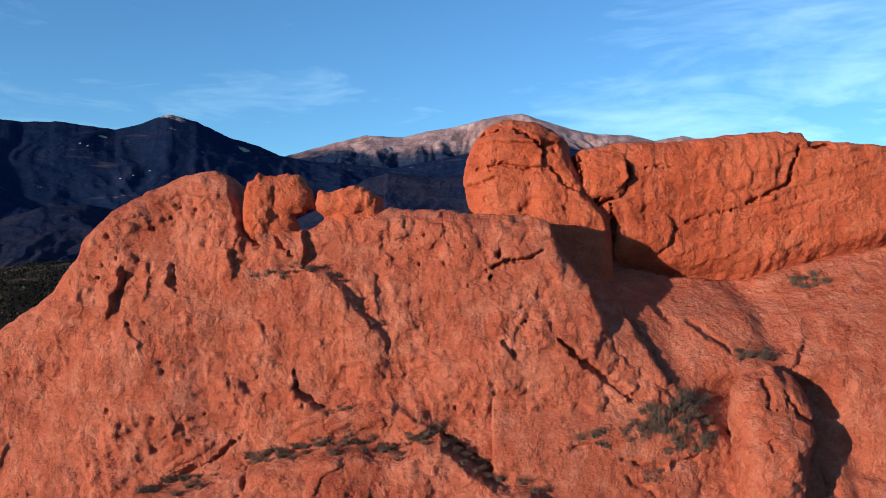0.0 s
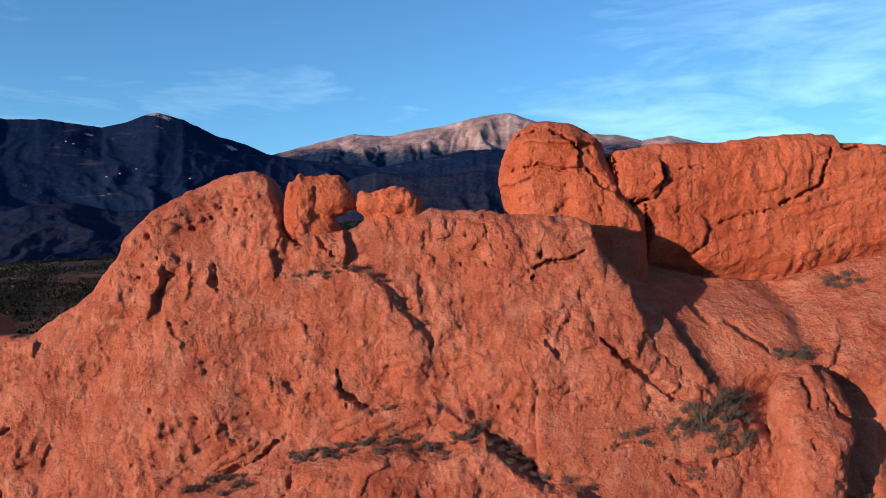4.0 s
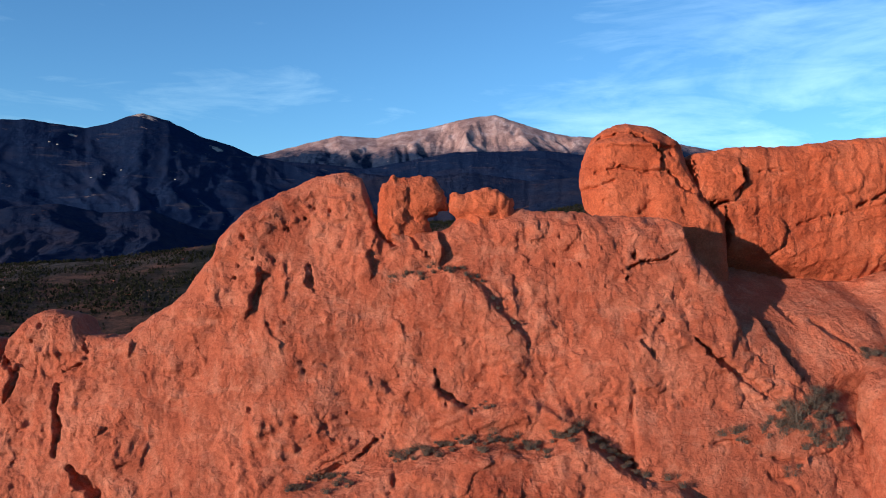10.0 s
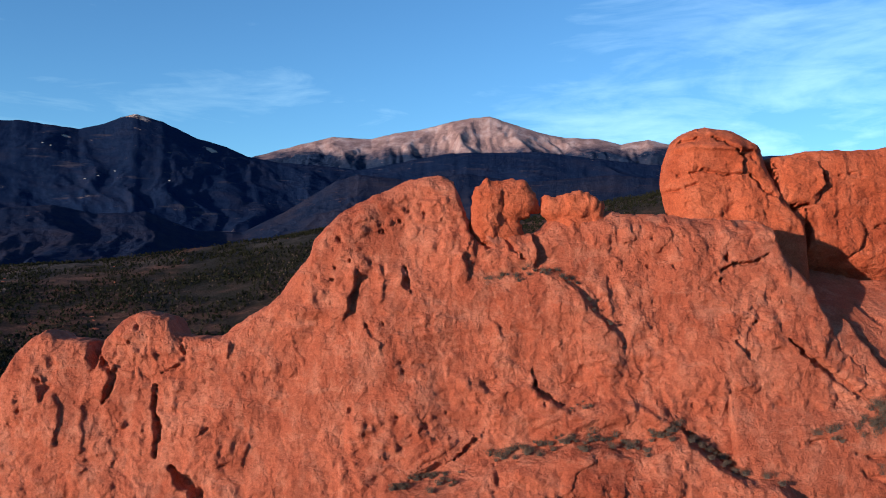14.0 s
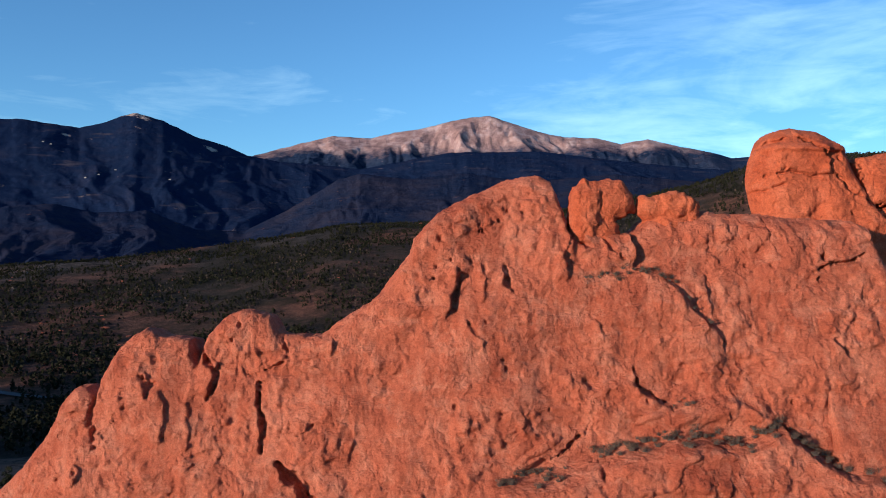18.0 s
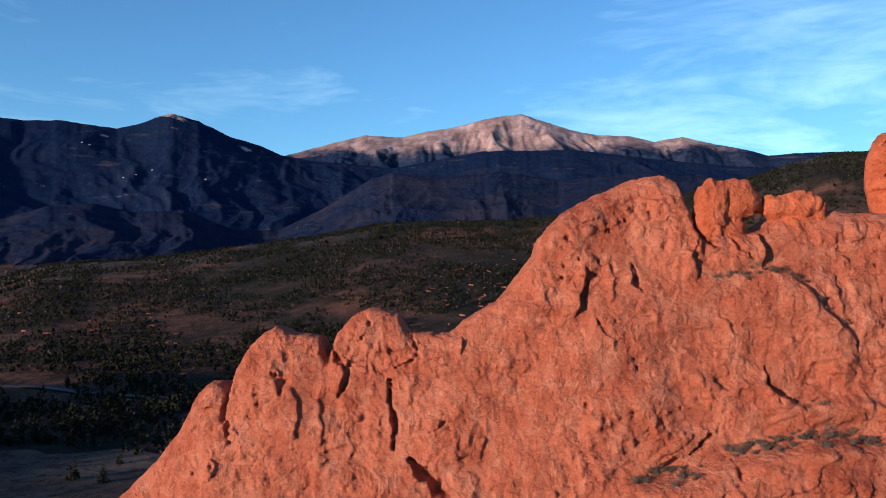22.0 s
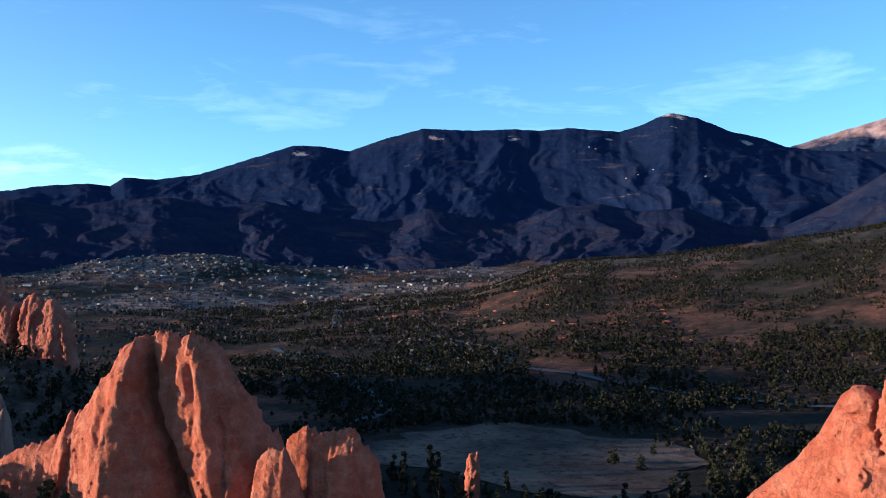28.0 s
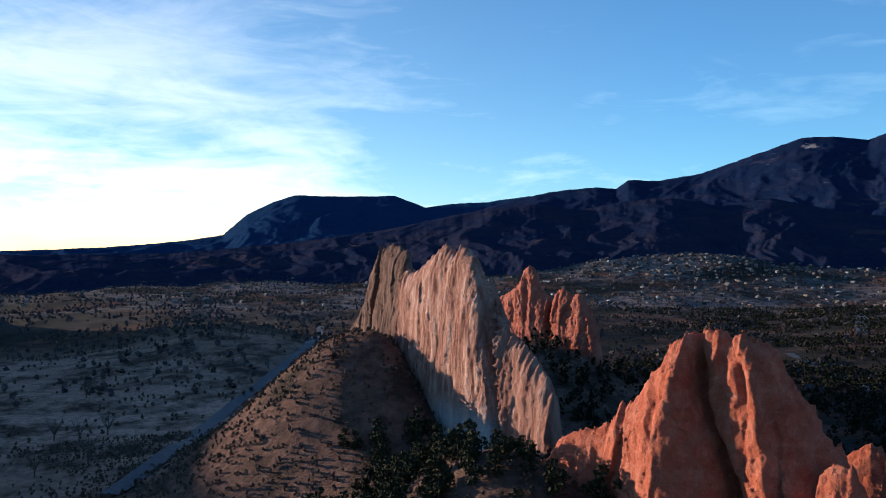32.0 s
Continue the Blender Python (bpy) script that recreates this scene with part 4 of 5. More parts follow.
def forest(name, green, soil, bare, share, rocky, snow=0.0, bare_at=()):
    """Wooded slopes in colours that carry blue haze: tree grain, clearings, small bare crags (rocky: their colour) and,
    above snow metres, open rock.
    """
    m, add = material(name)
    p = add("ShaderNodeTexCoord").outputs["Object"]
    tall = add("ShaderNodeMapping", {"Vector": p, "Scale": (1, 1, 2.0)}).outputs[0]
    big = add("ShaderNodeTexNoise", {"Vector": tall, "Scale": 0.006, "Detail": 11.0, "Roughness": 0.72}).outputs["Fac"]
    crag = add("ShaderNodeTexNoise", {"Vector": tall, "Scale": 0.020, "Detail": 9.0, "Roughness": 0.72}).outputs["Fac"]
    fine = add("ShaderNodeTexNoise", {"Vector": p, "Scale": 0.07, "Detail": 6.0, "Roughness": 0.8}).outputs["Fac"]
    c = ramp(add, fine, [(0.38, green), (0.66, soil)])
    c = mix(add, ramp(add, big, [(1 - share - 0.12, (0.0,)), (1 - share + 0.14, (0.65,))]), c, bare)
    c = mix(add, ramp(add, crag, [(0.63, (0.0,)), (0.68, (0.8,))]), c, rocky)
    # long level cuts and benches
    level = add("ShaderNodeTexNoise", {"Vector": add("ShaderNodeMapping", {"Vector": p, "Scale": (1, 1, 9.0)}).outputs[0], "Scale": 0.0045, "Detail": 6.0, "Roughness": 0.6}).outputs["Fac"]
    c = mix(add, ramp(add, level, [(0.62, (0.0,)), (0.70, (0.35,))]), c, rocky)
    for spot in bare_at:
        off = add("ShaderNodeVectorMath", {0: p, 1: spot[:3]}, operation="DISTANCE").outputs["Value"]
        off = add("ShaderNodeMath", {0: off, 1: add("ShaderNodeMath", {0: crag, 1: spot[3] * 2.4}, operation="MULTIPLY").outputs[0]}, operation="ADD").outputs[0]
        c = mix(add, add("ShaderNodeMapRange", {0: off, 1: spot[3] * 1.75, 2: spot[3] * 1.55}).outputs[0], c, (0.42, 0.31, 0.27))
    if snow:
        up = add("ShaderNodeSeparateXYZ", {0: p}).outputs[2]
        line_up = add("ShaderNodeMath", {0: up, 1: add("ShaderNodeMath", {0: big, 1: 220.0}, operation="MULTIPLY").outputs[0]}, operation="ADD").outputs[0]
        high = add("ShaderNodeMapRange", {0: line_up, 1: snow + 90.0, 2: snow + 150.0}).outputs[0]
        rib = add("ShaderNodeTexNoise", {"Vector": add("ShaderNodeMapping", {"Vector": p, "Scale": (1, 1, 0.25)}).outputs[0], "Scale": 0.012, "Detail": 9.0, "Roughness": 0.66}).outputs["Fac"]
        open_rock = ramp(add, rib, [(0.32, (0.17, 0.11, 0.115)), (0.48, (0.31, 0.195, 0.185)), (0.66, (0.47, 0.35, 0.345))])
        c = mix(add, high, c, open_rock)
    rough = add("ShaderNodeMath", {0: add("ShaderNodeMath", {0: crag, 1: 3.0}, operation="MULTIPLY").outputs[0], 1: fine}, operation="ADD").outputs[0]
    finish(add, c, 0.95, rough, 0.8, 4.0, 0.0)
    return m


# Distance haze is put into these base colours: woods and soil lean blue.
PEAK = forest("hazed_alpine_rock", (0.009, 0.020, 0.050), (0.022, 0.036, 0.072), (0.06, 0.06, 0.085), 0.40, (0.20, 0.15, 0.15), 622.0)
RANGE = forest("haze_blue_forest", (0.007, 0.018, 0.052), (0.014, 0.024, 0.058), (0.036, 0.035, 0.056), 0.38, (0.15, 0.115, 0.11), 0.0,
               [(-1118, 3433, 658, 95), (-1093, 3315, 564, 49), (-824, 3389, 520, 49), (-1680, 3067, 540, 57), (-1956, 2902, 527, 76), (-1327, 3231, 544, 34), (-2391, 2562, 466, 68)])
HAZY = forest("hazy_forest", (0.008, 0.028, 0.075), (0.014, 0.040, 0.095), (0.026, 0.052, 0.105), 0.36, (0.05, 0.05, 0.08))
FOOTHILL = forest("haze_blue_scrub", (0.008, 0.018, 0.048), (0.020, 0.026, 0.052), (0.052, 0.041, 0.052), 0.44, (0.12, 0.070, 0.062))


slopes = {}


def mountain(name, words, far, deep, skyline, mat, seed, spur_size, spur_high, knobs):
    """A range whose crest follows skyline (degrees left of +y, degrees up) at a distance far, with spurs and ravines towards the valley."""
    lo, hi = min(a for a, _ in skyline), max(a for a, _ in skyline)
    az = np.radians(np.arange(lo, hi, 0.11))
    s = np.concatenate([np.linspace(0, 1, 150), np.linspace(1.03, 1.5, 8)])
    ga, gs = np.meshgrid(az, s, indexing="ij")
    gr = far - deep * (1 - gs)
    x, y = EYE[0] - gr * np.sin(ga), EYE[1] + gr * np.cos(ga)
    crest = EYE[2] + far * np.tan(np.radians(line(np.degrees(ga), skyline)))
    crest = crest + far * 0.0011 * fbm(np.degrees(ga) * knobs, seed, 0.0, 5, 0.6)
    base = -20.0
    z = base + (crest - base) * np.where(gs <= 1, np.clip(gs, 0, 1) ** 1.1, 1 - (gs - 1) * 1.2)
    # spurs run down towards the valley, split by side ravines
    u, v = ga * far, deep * gs
    u = u + 0.55 * spur_size * fbm(u / spur_size / 1.6, v / spur_size / 1.6, seed + 7.0, 3) + 0.35 * (deep - v) * gnoise(u / spur_size / 3, 0.0, seed + 2.0)
    spur = ridged(u / spur_size, v / spur_size / 2.2, seed, 5) - 0.6
    side = ridged(u / spur_size * 3.1 + 0.5 * spur, v / spur_size * 1.7, seed + 3.0, 4) - 0.6
    up = np.clip(gs, 0, 1)
    mask = np.clip(1 - up, 0, 1) ** 0.45 * np.clip(up * 4, 0, 1)
    z = z + spur_high * mask * (spur + 0.20 * side)
    # no spur may hide the crest behind it
    limit = EYE[2] + (crest - EYE[2]) * (gr / far) * (0.55 + 0.45 * up)
    z = np.where(gs < 1, np.minimum(z, np.maximum(limit, base + 5)), z)
    slopes[name] = (az, gr, z)
    ob = mesh_of(name, np.stack([x, y, z], -1).reshape(-1, 3), grid_faces(len(az), len(s), True), mat)
    return tagged(ob, words, "mountain", kind="structure")


def on_slope(name, a, e):
    """Where the line of sight at azimuth a and elevation e, in degrees, meets a range."""
    az, gr, z = slopes[name]
    i = int(np.argmin(np.abs(az - radians(a))))
    hit = np.nonzero(z[i] - EYE[2] >= gr[i] * math.tan(radians(e)))[0]
    k = int(hit[0]) if len(hit) else len(gr[i]) - 9
    return EYE[0] - gr[i, k] * math.sin(az[i]), EYE[1] + gr[i, k] * math.cos(az[i]), float(z[i, k])


PIKES = [(16, 6.0), (10.8, 6.8), (7.9, 7.63), (5.2, 8.33), (2.6, 8.22), (1.0, 8.61), (-0.9, 8.89), (-2.8, 9.38), (-4.2, 9.62), (-5.5, 9.74), (-7.4, 9.08), (-9, 8.57), (-10.5, 8.24),
         (-12.7, 8.11), (-14.2, 7.7), (-16, 7.95), (-17.8, 7.47), (-20, 6.96), (-21.3, 6.54), (-23.4, 6.63), (-32, 6.4), (-40, 6.0)]
FRONT = [(66, 2.0), (62, 3.4), (60.5, 3.73), (58.7, 4.14), (55.8, 4.43), (54.5, 4.3), (53.7, 4.88), (51.8, 4.8), (49, 5.25), (45.9, 6.32), (43, 7.3), (41.2, 7.28), (39.3, 7.0), (36.8, 7.9),
         (34.3, 8.57), (31, 8.45), (28.3, 8.54), (26.4, 8.41), (24.5, 8.57), (21.1, 8.25), (19.6, 8.65), (18.6, 9.15), (17.7, 9.37), (16.1, 8.95), (14, 8.0), (12.2, 7.53), (10.8, 6.93),
         (8.6, 6.55), (6.4, 6.45), (3.3, 6.15), (0.3, 6.72), (-2.8, 7.3), (-9, 7.32), (-14.2, 6.58), (-19.6, 5.9), (-27, 5.4), (-40, 5.2)]
SOUTH = [(112, -0.3), (93.5, -0.1), (87.2, 0.22), (83, 0.65), (80.6, 1.05), (79.1, 2.4), (77.4, 3.26), (76, 3.75), (72.7, 3.72), (69.3, 3.82), (67.2, 3.05), (65.4, 3.31), (63.2, 3.42), (60.2, 3.84), (57, 3.5), (50, 3.0)]
LOWER = [(112, -0.6), (84, -0.2), (76, 0.6), (70, 1.5), (66, 2.4), (63, 3.0), (60, 3.3), (57, 2.9), (54, 3.5), (51, 3.7), (48, 3.1), (45, 3.6), (41, 2.7), (37, 2.2), (34, 3.2), (31, 2.6), (28, 2.3), (25, 3.3), (22.5, 3.5), (20, 3.0),
         (17, 3.2), (14, 2.0), (11, 1.9), (8, 3.4), (4.9, 5.35), (3.3, 5.86), (0, 5.5), (-4, 5.9), (-8, 5.3), (-14, 5.7), (-20, 5.0), (-40, 4.5)]
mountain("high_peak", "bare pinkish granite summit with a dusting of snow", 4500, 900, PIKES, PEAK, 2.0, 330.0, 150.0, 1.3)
mountain("front_range", "dark forested range tinted blue with haze, with bare rock patches", 3600, 1300, FRONT, RANGE, 5.0, 460.0, 48.0, 1.1)
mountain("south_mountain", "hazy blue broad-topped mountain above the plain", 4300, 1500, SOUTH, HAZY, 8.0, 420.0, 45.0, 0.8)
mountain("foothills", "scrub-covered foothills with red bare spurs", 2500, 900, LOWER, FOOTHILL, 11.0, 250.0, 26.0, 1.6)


# ---- the other rocks of the valley ----


def spire(ridge, thick, seed, flute, lean=0.12, y0=0.0, carve=None, planes=0.6):
    """A standing rock with its front to -y: a jagged crest and deep upright flutes."""
    def shape(x, z):
        top = line(x, ridge) + 0.9 * gnoise(x * 0.45, seed, 0.0) + 1.7 * gnoise(x * 0.95, seed, 4.0) + 1.2 * gnoise(x * 2.1, seed, 7.0)
        h = top - z
        h = h + 0.6 * ridged(x / 2.6, seed, z / 9.0, 3) - 0.7
        deep = np.maximum(h, 0)
        front = y0 - 0.15 * thick * (1 - np.exp(-deep / 3.0)) - 0.03 * thick * np.sqrt(deep) - lean * deep
        rel = (0.8 * fbm(x / 7.0, seed, z / 16.0, 4) + weather(x, z, seed + 20.0, 0.3 + 0.5 * planes)) * smooth(0, 4, h)
        rel = rel + flute * (1.2 - ridged(x / 4.5 + 0.02 * z, seed + 3.0, z / 38.0, 4)) * smooth(0, 7, h)
        rel = rel + (1.8 * facets(x, z, seed + 1.0, 7.0, 3.5) + 0.6 * facets(x, z, seed + 2.0, 3.0, 2.6) + 0.25 * facets(x, z, seed + 4.0, 1.3, 1.5)) * smooth(0, 5, h) * planes
        rel = rel + planes * (1.6 * cracks(x, z * 0.25, seed, 4.0, 0.2) + cracks(x, z * 0.4, seed + 5.0, 1.9, 0.14)) + 0.5 * planes * flakes(x, z * 0.4, seed + 2.0, 2.4)
        if carve:
            rel = rel + carve(x, z)
        back = y0 + 0.4 + 0.30 * thick * (1 - np.exp(-deep / 3.0)) + 0.10 * deep + 0.8 * fbm(x / 5.0, seed, z / 8.0, 3)
        back = np.maximum(back, front + rel + 0.35 * thick * (1 - np.exp(-deep / 2.0)))
        yield np.where(h > 0, front + rel, 90.0), np.where(h > 0, back, -90.0)
    return shape


def standing_rock(name, words, x, y, angle, pieces, sizes=((2.6, 0.16, 1.5), (1.0, 0.13, 1.1))):
    thing = tagged(new(name), words, "rock formation")
    for part_name, shape, m, lo, hi, step in pieces:
        v, q = slab(lo, hi, step, shape)
        v = roughen(v, q, angle + 0.5, sizes)
        mesh_of(part_name, v, q, m, thing)
    thing.matrix_basis = pose(x, y, 0, 0, 0, angle)
    return thing


RED_CREST = [(-46, 20), (-37, 35), (-32.1, 39.9), (-29.3, 42.4), (-28.3, 44.6), (-25.7, 46.7), (-22.7, 47.3), (-17.8, 49.8), (-16.3, 52.3), (-13.9, 53), (-12, 55.3),
             (-10.1, 57.9), (-8.3, 59.7), (-7.8, 61.8), (-5.5, 63.1), (-2.8, 64.5), (-1, 64.9), (0.2, 64), (1, 63.2), (2.6, 64.2), (5.2, 63.1), (6.9, 62.4), (7.7, 59.6), (9, 58),
             (11.1, 55), (12.8, 51.2), (14.5, 49.7), (17, 43), (21, 30), (25, 10)]


def chute(x, z):
    """An arete stands forward, behind it the great dark chute, then a slab and a second rib."""
    wob = 0.5 * gnoise(z / 3, 1.0, 2.0)
    arete = np.interp(z, [31.5, 40.1, 44.9, 49.2, 53.0, 56.5, 59.9, 62.3], [-8.8, -8.2, -7.7, -8.3, -6.9, -6.6, -5.9, -5.4]) + wob
    deep = np.interp(z, [33.1, 40.5, 45.6, 51.6, 55.8, 58.4, 62.2], [5.7, 3.3, 1.4, -1.5, -2.7, -3.2, -3.4]) + wob
    rib = np.interp(z, [38.9, 48.9, 52.5, 55.6, 59.8, 63.2], [8.2, 6.3, 5.6, 5.3, 4.0, 2.1]) + 0.7 * wob
    low = smooth(63.5, 57, z)
    d = np.where(x < arete, np.minimum(-3.2 + 0.5 * (arete - x), 2.5), -3.2 + 5.0 * np.clip((x - arete) / np.maximum(deep - arete, 0.8), 0, 1) ** 1.4)
    slab_part = 1.8 - 4.0 * np.clip((x - deep) / np.maximum(rib - deep, 0.8), 0, 1) ** 0.7
    d = np.where(x > deep, slab_part, d)
    d = np.where(x > rib, np.minimum(-2.2 + 0.6 * (x - rib), 3), d)
    d = d + 2.4 * np.exp(-((x - deep) / 0.85) ** 2) + 1.0 * np.exp(-((x - rib + 1.2) / 0.6) ** 2) * smooth(52, 57, z)
    return d * (0.35 + 0.65 * low)


standing_rock("south_rock", "red sandstone fin split by a deep upright chute", -143, 73, 26, [
    ("main_fin", spire(RED_CREST, 9, 61.0, 0.2, 0.05, 0.0, chute, 0.4), RED, (-48, -18, 4), (27, 16, 67), 0.32),
    ("small_fin", spire([(10.7, 16.2), (12.5, 41.5), (13.3, 47.9), (14.6, 49.6), (17.3, 49.0), (19.3, 44.6), (20.2, 41.5), (23.4, 13.4)], 5, 66.0, 0.2, 0.10, -4.3, None, 0.3), RED, (9.7, -16.3, 10), (24.4, 7.7, 52.1), 0.26),
    ("twin_fin", spire([(16.8, 16.6), (19.3, 47.8), (20.1, 50.2), (22.0, 50.7), (23.9, 52.0), (25.5, 50.6), (27.8, 49.6), (29.0, 46.4), (30.0, 42.6), (33.4, 13.1)], 6, 68.0, 0.2, 0.10, -0.1, None, 0.3), RED, (15.8, -12.1, 10), (34.4, 11.9, 54.5), 0.28),
    ("back_fin", spire([(7.5, 21.4), (11.7, 46.4), (15.0, 49.0), (17.6, 47.8), (19.0, 44.4), (24.7, 13.3)], 6, 69.0, 0.3, 0.1, 14.5, None, 0.3), RED, (6.5, 2.5, 10), (25.7, 26.5, 51.5), 0.4),
])

PALE_CREST = [(-71.7, 20.7), (-58.6, 37.4), (-52.6, 43.7), (-49.5, 49.2), (-43.1, 55.0), (-35.0, 62.3), (-29.3, 72.4), (-27.5, 75.6), (-18.5, 77.3), (-11.5, 75.4), (-9.3, 71.8), (-6.6, 69.6), (-1.8, 69.4), (2.9, 71.2), (8.7, 74.2),
              (14.3, 77.1), (18.5, 74.4), (22.7, 76.2), (27.4, 73.3), (29.9, 69.0), (32.6, 64.0), (35.1, 59.7), (39.1, 56.9), (42.4, 55.4), (47.7, 51.7), (51.6, 48.7), (54.1, 45.4), (57.5, 30.8), (60.4, 9.3)]


def pale_carve(x, z):
    """Two blades: the taller stands before the dark one, which has a black cleft."""
    edge = np.interp(z, [30.0, 46.0, 57.0, 70.1, 76.0], [-1.0, -4.4, -11.6, -7.5, -6.4]) + 0.6 * gnoise(z / 3, 4.0, 1.0)
    d = 2.6 * smooth(0.8, -0.8, x - edge)
    d = d + groove(x, z, [(-26.0, 75.9), (-24.5, 66.0), (-27.2, 57.8), (-29.0, 51.8)], 1.8, 4.0)
    d = d + 3.0 * smooth(28, 37, x - 0.25 * (70 - z))
    return d + groove(x, z, [(29.4, 70.1), (33.6, 59.0), (37.0, 45.3), (40.6, 33.5), (43.1, 26.7)], 1.5, 3.0)


m, add = material("pale_sandstone")
p = add("ShaderNodeTexCoord").outputs["Object"]
tall = add("ShaderNodeMapping", {"Vector": p, "Scale": (1.0, 1.0, 0.12)}).outputs[0]
runs = add("ShaderNodeTexNoise", {"Vector": tall, "Scale": 0.45, "Detail": 8.0, "Roughness": 0.68, "Distortion": 0.4}).outputs["Fac"]
fine = add("ShaderNodeTexNoise", {"Vector": p, "Scale": 1.6, "Detail": 8.0, "Roughness": 0.7}).outputs["Fac"]
up = add("ShaderNodeSeparateXYZ", {0: p})
high = add("ShaderNodeMath", {0: up.outputs[2], 1: add("ShaderNodeMath", {0: runs, 1: 24.0}, operation="MULTIPLY").outputs[0]}, operation="ADD").outputs[0]
low = add("ShaderNodeMapRange", {0: high, 1: 53.0, 2: 46.0}).outputs[0]
across = add("ShaderNodeMath", {0: up.outputs[0], 1: add("ShaderNodeMath", {0: up.outputs[2], 1: 0.35}, operation="MULTIPLY").outputs[0]}, operation="ADD").outputs[0]
side = add("ShaderNodeMapRange", {0: across, 1: 51.0, 2: 55.0}).outputs[0]
c = ramp(add, runs, [(0.36, (0.15, 0.055, 0.040)), (0.5, (0.43, 0.20, 0.14)), (0.66, (0.66, 0.42, 0.335))])
middle = add("ShaderNodeMapRange", {0: up.outputs[0], 1: 4.0, 2: 16.0}).outputs[0]
low = add("ShaderNodeMath", {0: low, 1: middle}, operation="MULTIPLY").outputs[0]
c = mix(add, low, c, ramp(add, runs, [(0.4, (0.36, 0.32, 0.31)), (0.6, (0.76, 0.73, 0.70))]))
c = mix(add, side, c, ramp(add, runs, [(0.36, (0.26, 0.085, 0.055)), (0.64, (0.50, 0.27, 0.20))]))
# The left blade is browner; its shade is put into the colour too.
shaded_brown = add("ShaderNodeMapRange", {0: up.outputs[0], 1: -5.0, 2: -10.0}).outputs[0]
c = mix(add, shaded_brown, c, ramp(add, runs, [(0.38, (0.075, 0.038, 0.029)), (0.64, (0.26, 0.14, 0.10))]))
relief = add("ShaderNodeMath", {0: add("ShaderNodeMath", {0: runs, 1: 2.2}, operation="MULTIPLY").outputs[0], 1: fine}, operation="ADD").outputs[0]
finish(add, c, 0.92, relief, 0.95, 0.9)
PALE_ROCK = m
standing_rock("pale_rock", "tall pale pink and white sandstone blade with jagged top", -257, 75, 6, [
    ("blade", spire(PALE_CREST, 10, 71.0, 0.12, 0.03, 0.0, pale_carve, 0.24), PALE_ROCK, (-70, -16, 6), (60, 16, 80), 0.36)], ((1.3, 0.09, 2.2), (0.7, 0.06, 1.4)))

BACK_CREST = [(-39.7, 18), (-33.5, 44.9), (-29.9, 51.4), (-25.1, 55.3), (-18.7, 58.1), (-14, 62), (-11.5, 67.4), (-8.5, 69.8), (-5.4, 67), (-4.8, 62.3), (-0.3, 57.6), (3.5, 55.9),
             (6.9, 60.7), (11.2, 59.1), (13.3, 56.8), (14.9, 58.2), (18.2, 58.2), (22.3, 52.8), (25.1, 45), (26.5, 36), (32.2, 8.2)]
standing_rock("back_rock", "dark red sandstone towers with a thin finger on top", -360, 176, 22, [
    ("tower", spire(BACK_CREST, 10, 81.0, 0.4, 0.05, 0.0, lambda x, z: groove(x, z, [(2.8, 58), (2.2, 46), (2.9, 34)], 1.8, 5), 0.5), ROSE, (-41, -16, 6), (34, 16, 72), 0.44)])
standing_rock("finger_rock", "small lone finger of red sandstone beside the meadow", -167, 195, 40, [
    ("finger", lump(0, 11.4, 2.3, 9.5, 0.0, 1.7, 91.0, 2.8, 0.03, 0.6), RED, (-4, -4, 2), (4, 4, 22), 0.22)], ((2.0, 0.3, 1.6), (0.8, 0.14, 1.2)))

# ---- trees, scrub, roads and houses ----


def leaf_cloud(rng, centres, size, squash=0.75):
    """Small tilted quads, one round each centre."""
    n = len(centres)
    a = rng.normal(size=(n, 3))
    a /= np.linalg.norm(a, axis=1)[:, None]
    b = np.cross(a, rng.normal(size=(n, 3)))
    b /= np.linalg.norm(b, axis=1)[:, None]
    s = (size * rng.uniform(0.6, 1.3, n))[:, None]
    c = np.asarray(centres)
    v = np.stack([c - a * s, c - b * s * squash, c + a * s, c + b * s * squash], 1).reshape(-1, 3)
    return v, np.arange(4 * n).reshape(n, 4)


def crown_points(rng, n, wide, high, base, cone):
    """Places for foliage in an uneven crown built of a few clumps."""
    k = max(4, n // 26)
    h = rng.uniform(0, 1, k)
    reach = wide * (1 - cone * h) * rng.uniform(0.35, 0.8, k)
    ang = rng.uniform(0, 2 * np.pi, k)
    mid = np.stack([reach * np.cos(ang), reach * np.sin(ang), base + high * h], 1)
    pick = rng.randint(0, k, n)
    d = rng.normal(size=(n, 3))
    d /= np.linalg.norm(d, axis=1)[:, None]
    return mid[pick] + d * (wide * 0.34 * rng.uniform(0.5, 1.15, n))[:, None] * [1, 1, 0.9]


def tube(a, b, ra, rb, sides=6):
    a, b = np.array(a, float), np.array(b, float)
    w = (b - a) / np.linalg.norm(b - a)
    u = np.cross(w, [0.3, 0.9, 0.1])
    u /= np.linalg.norm(u)
    v = np.cross(w, u)
    t = np.arange(sides) * 2 * np.pi / sides
    ring = np.cos(t)[:, None] * u + np.sin(t)[:, None] * v
    verts = np.concatenate([a + ring * ra, b + ring * rb])
    i = np.arange(sides)
    return verts, np.stack([i, (i + 1) % sides, (i + 1) % sides + sides, i + sides], 1)


def join(pieces):
    vs, qs, n = [], [], 0
    for v, q in pieces:
        vs.append(v)
        qs.append(np.asarray(q) + n)
        n += len(v)
    return np.concatenate(vs), np.concatenate(qs)


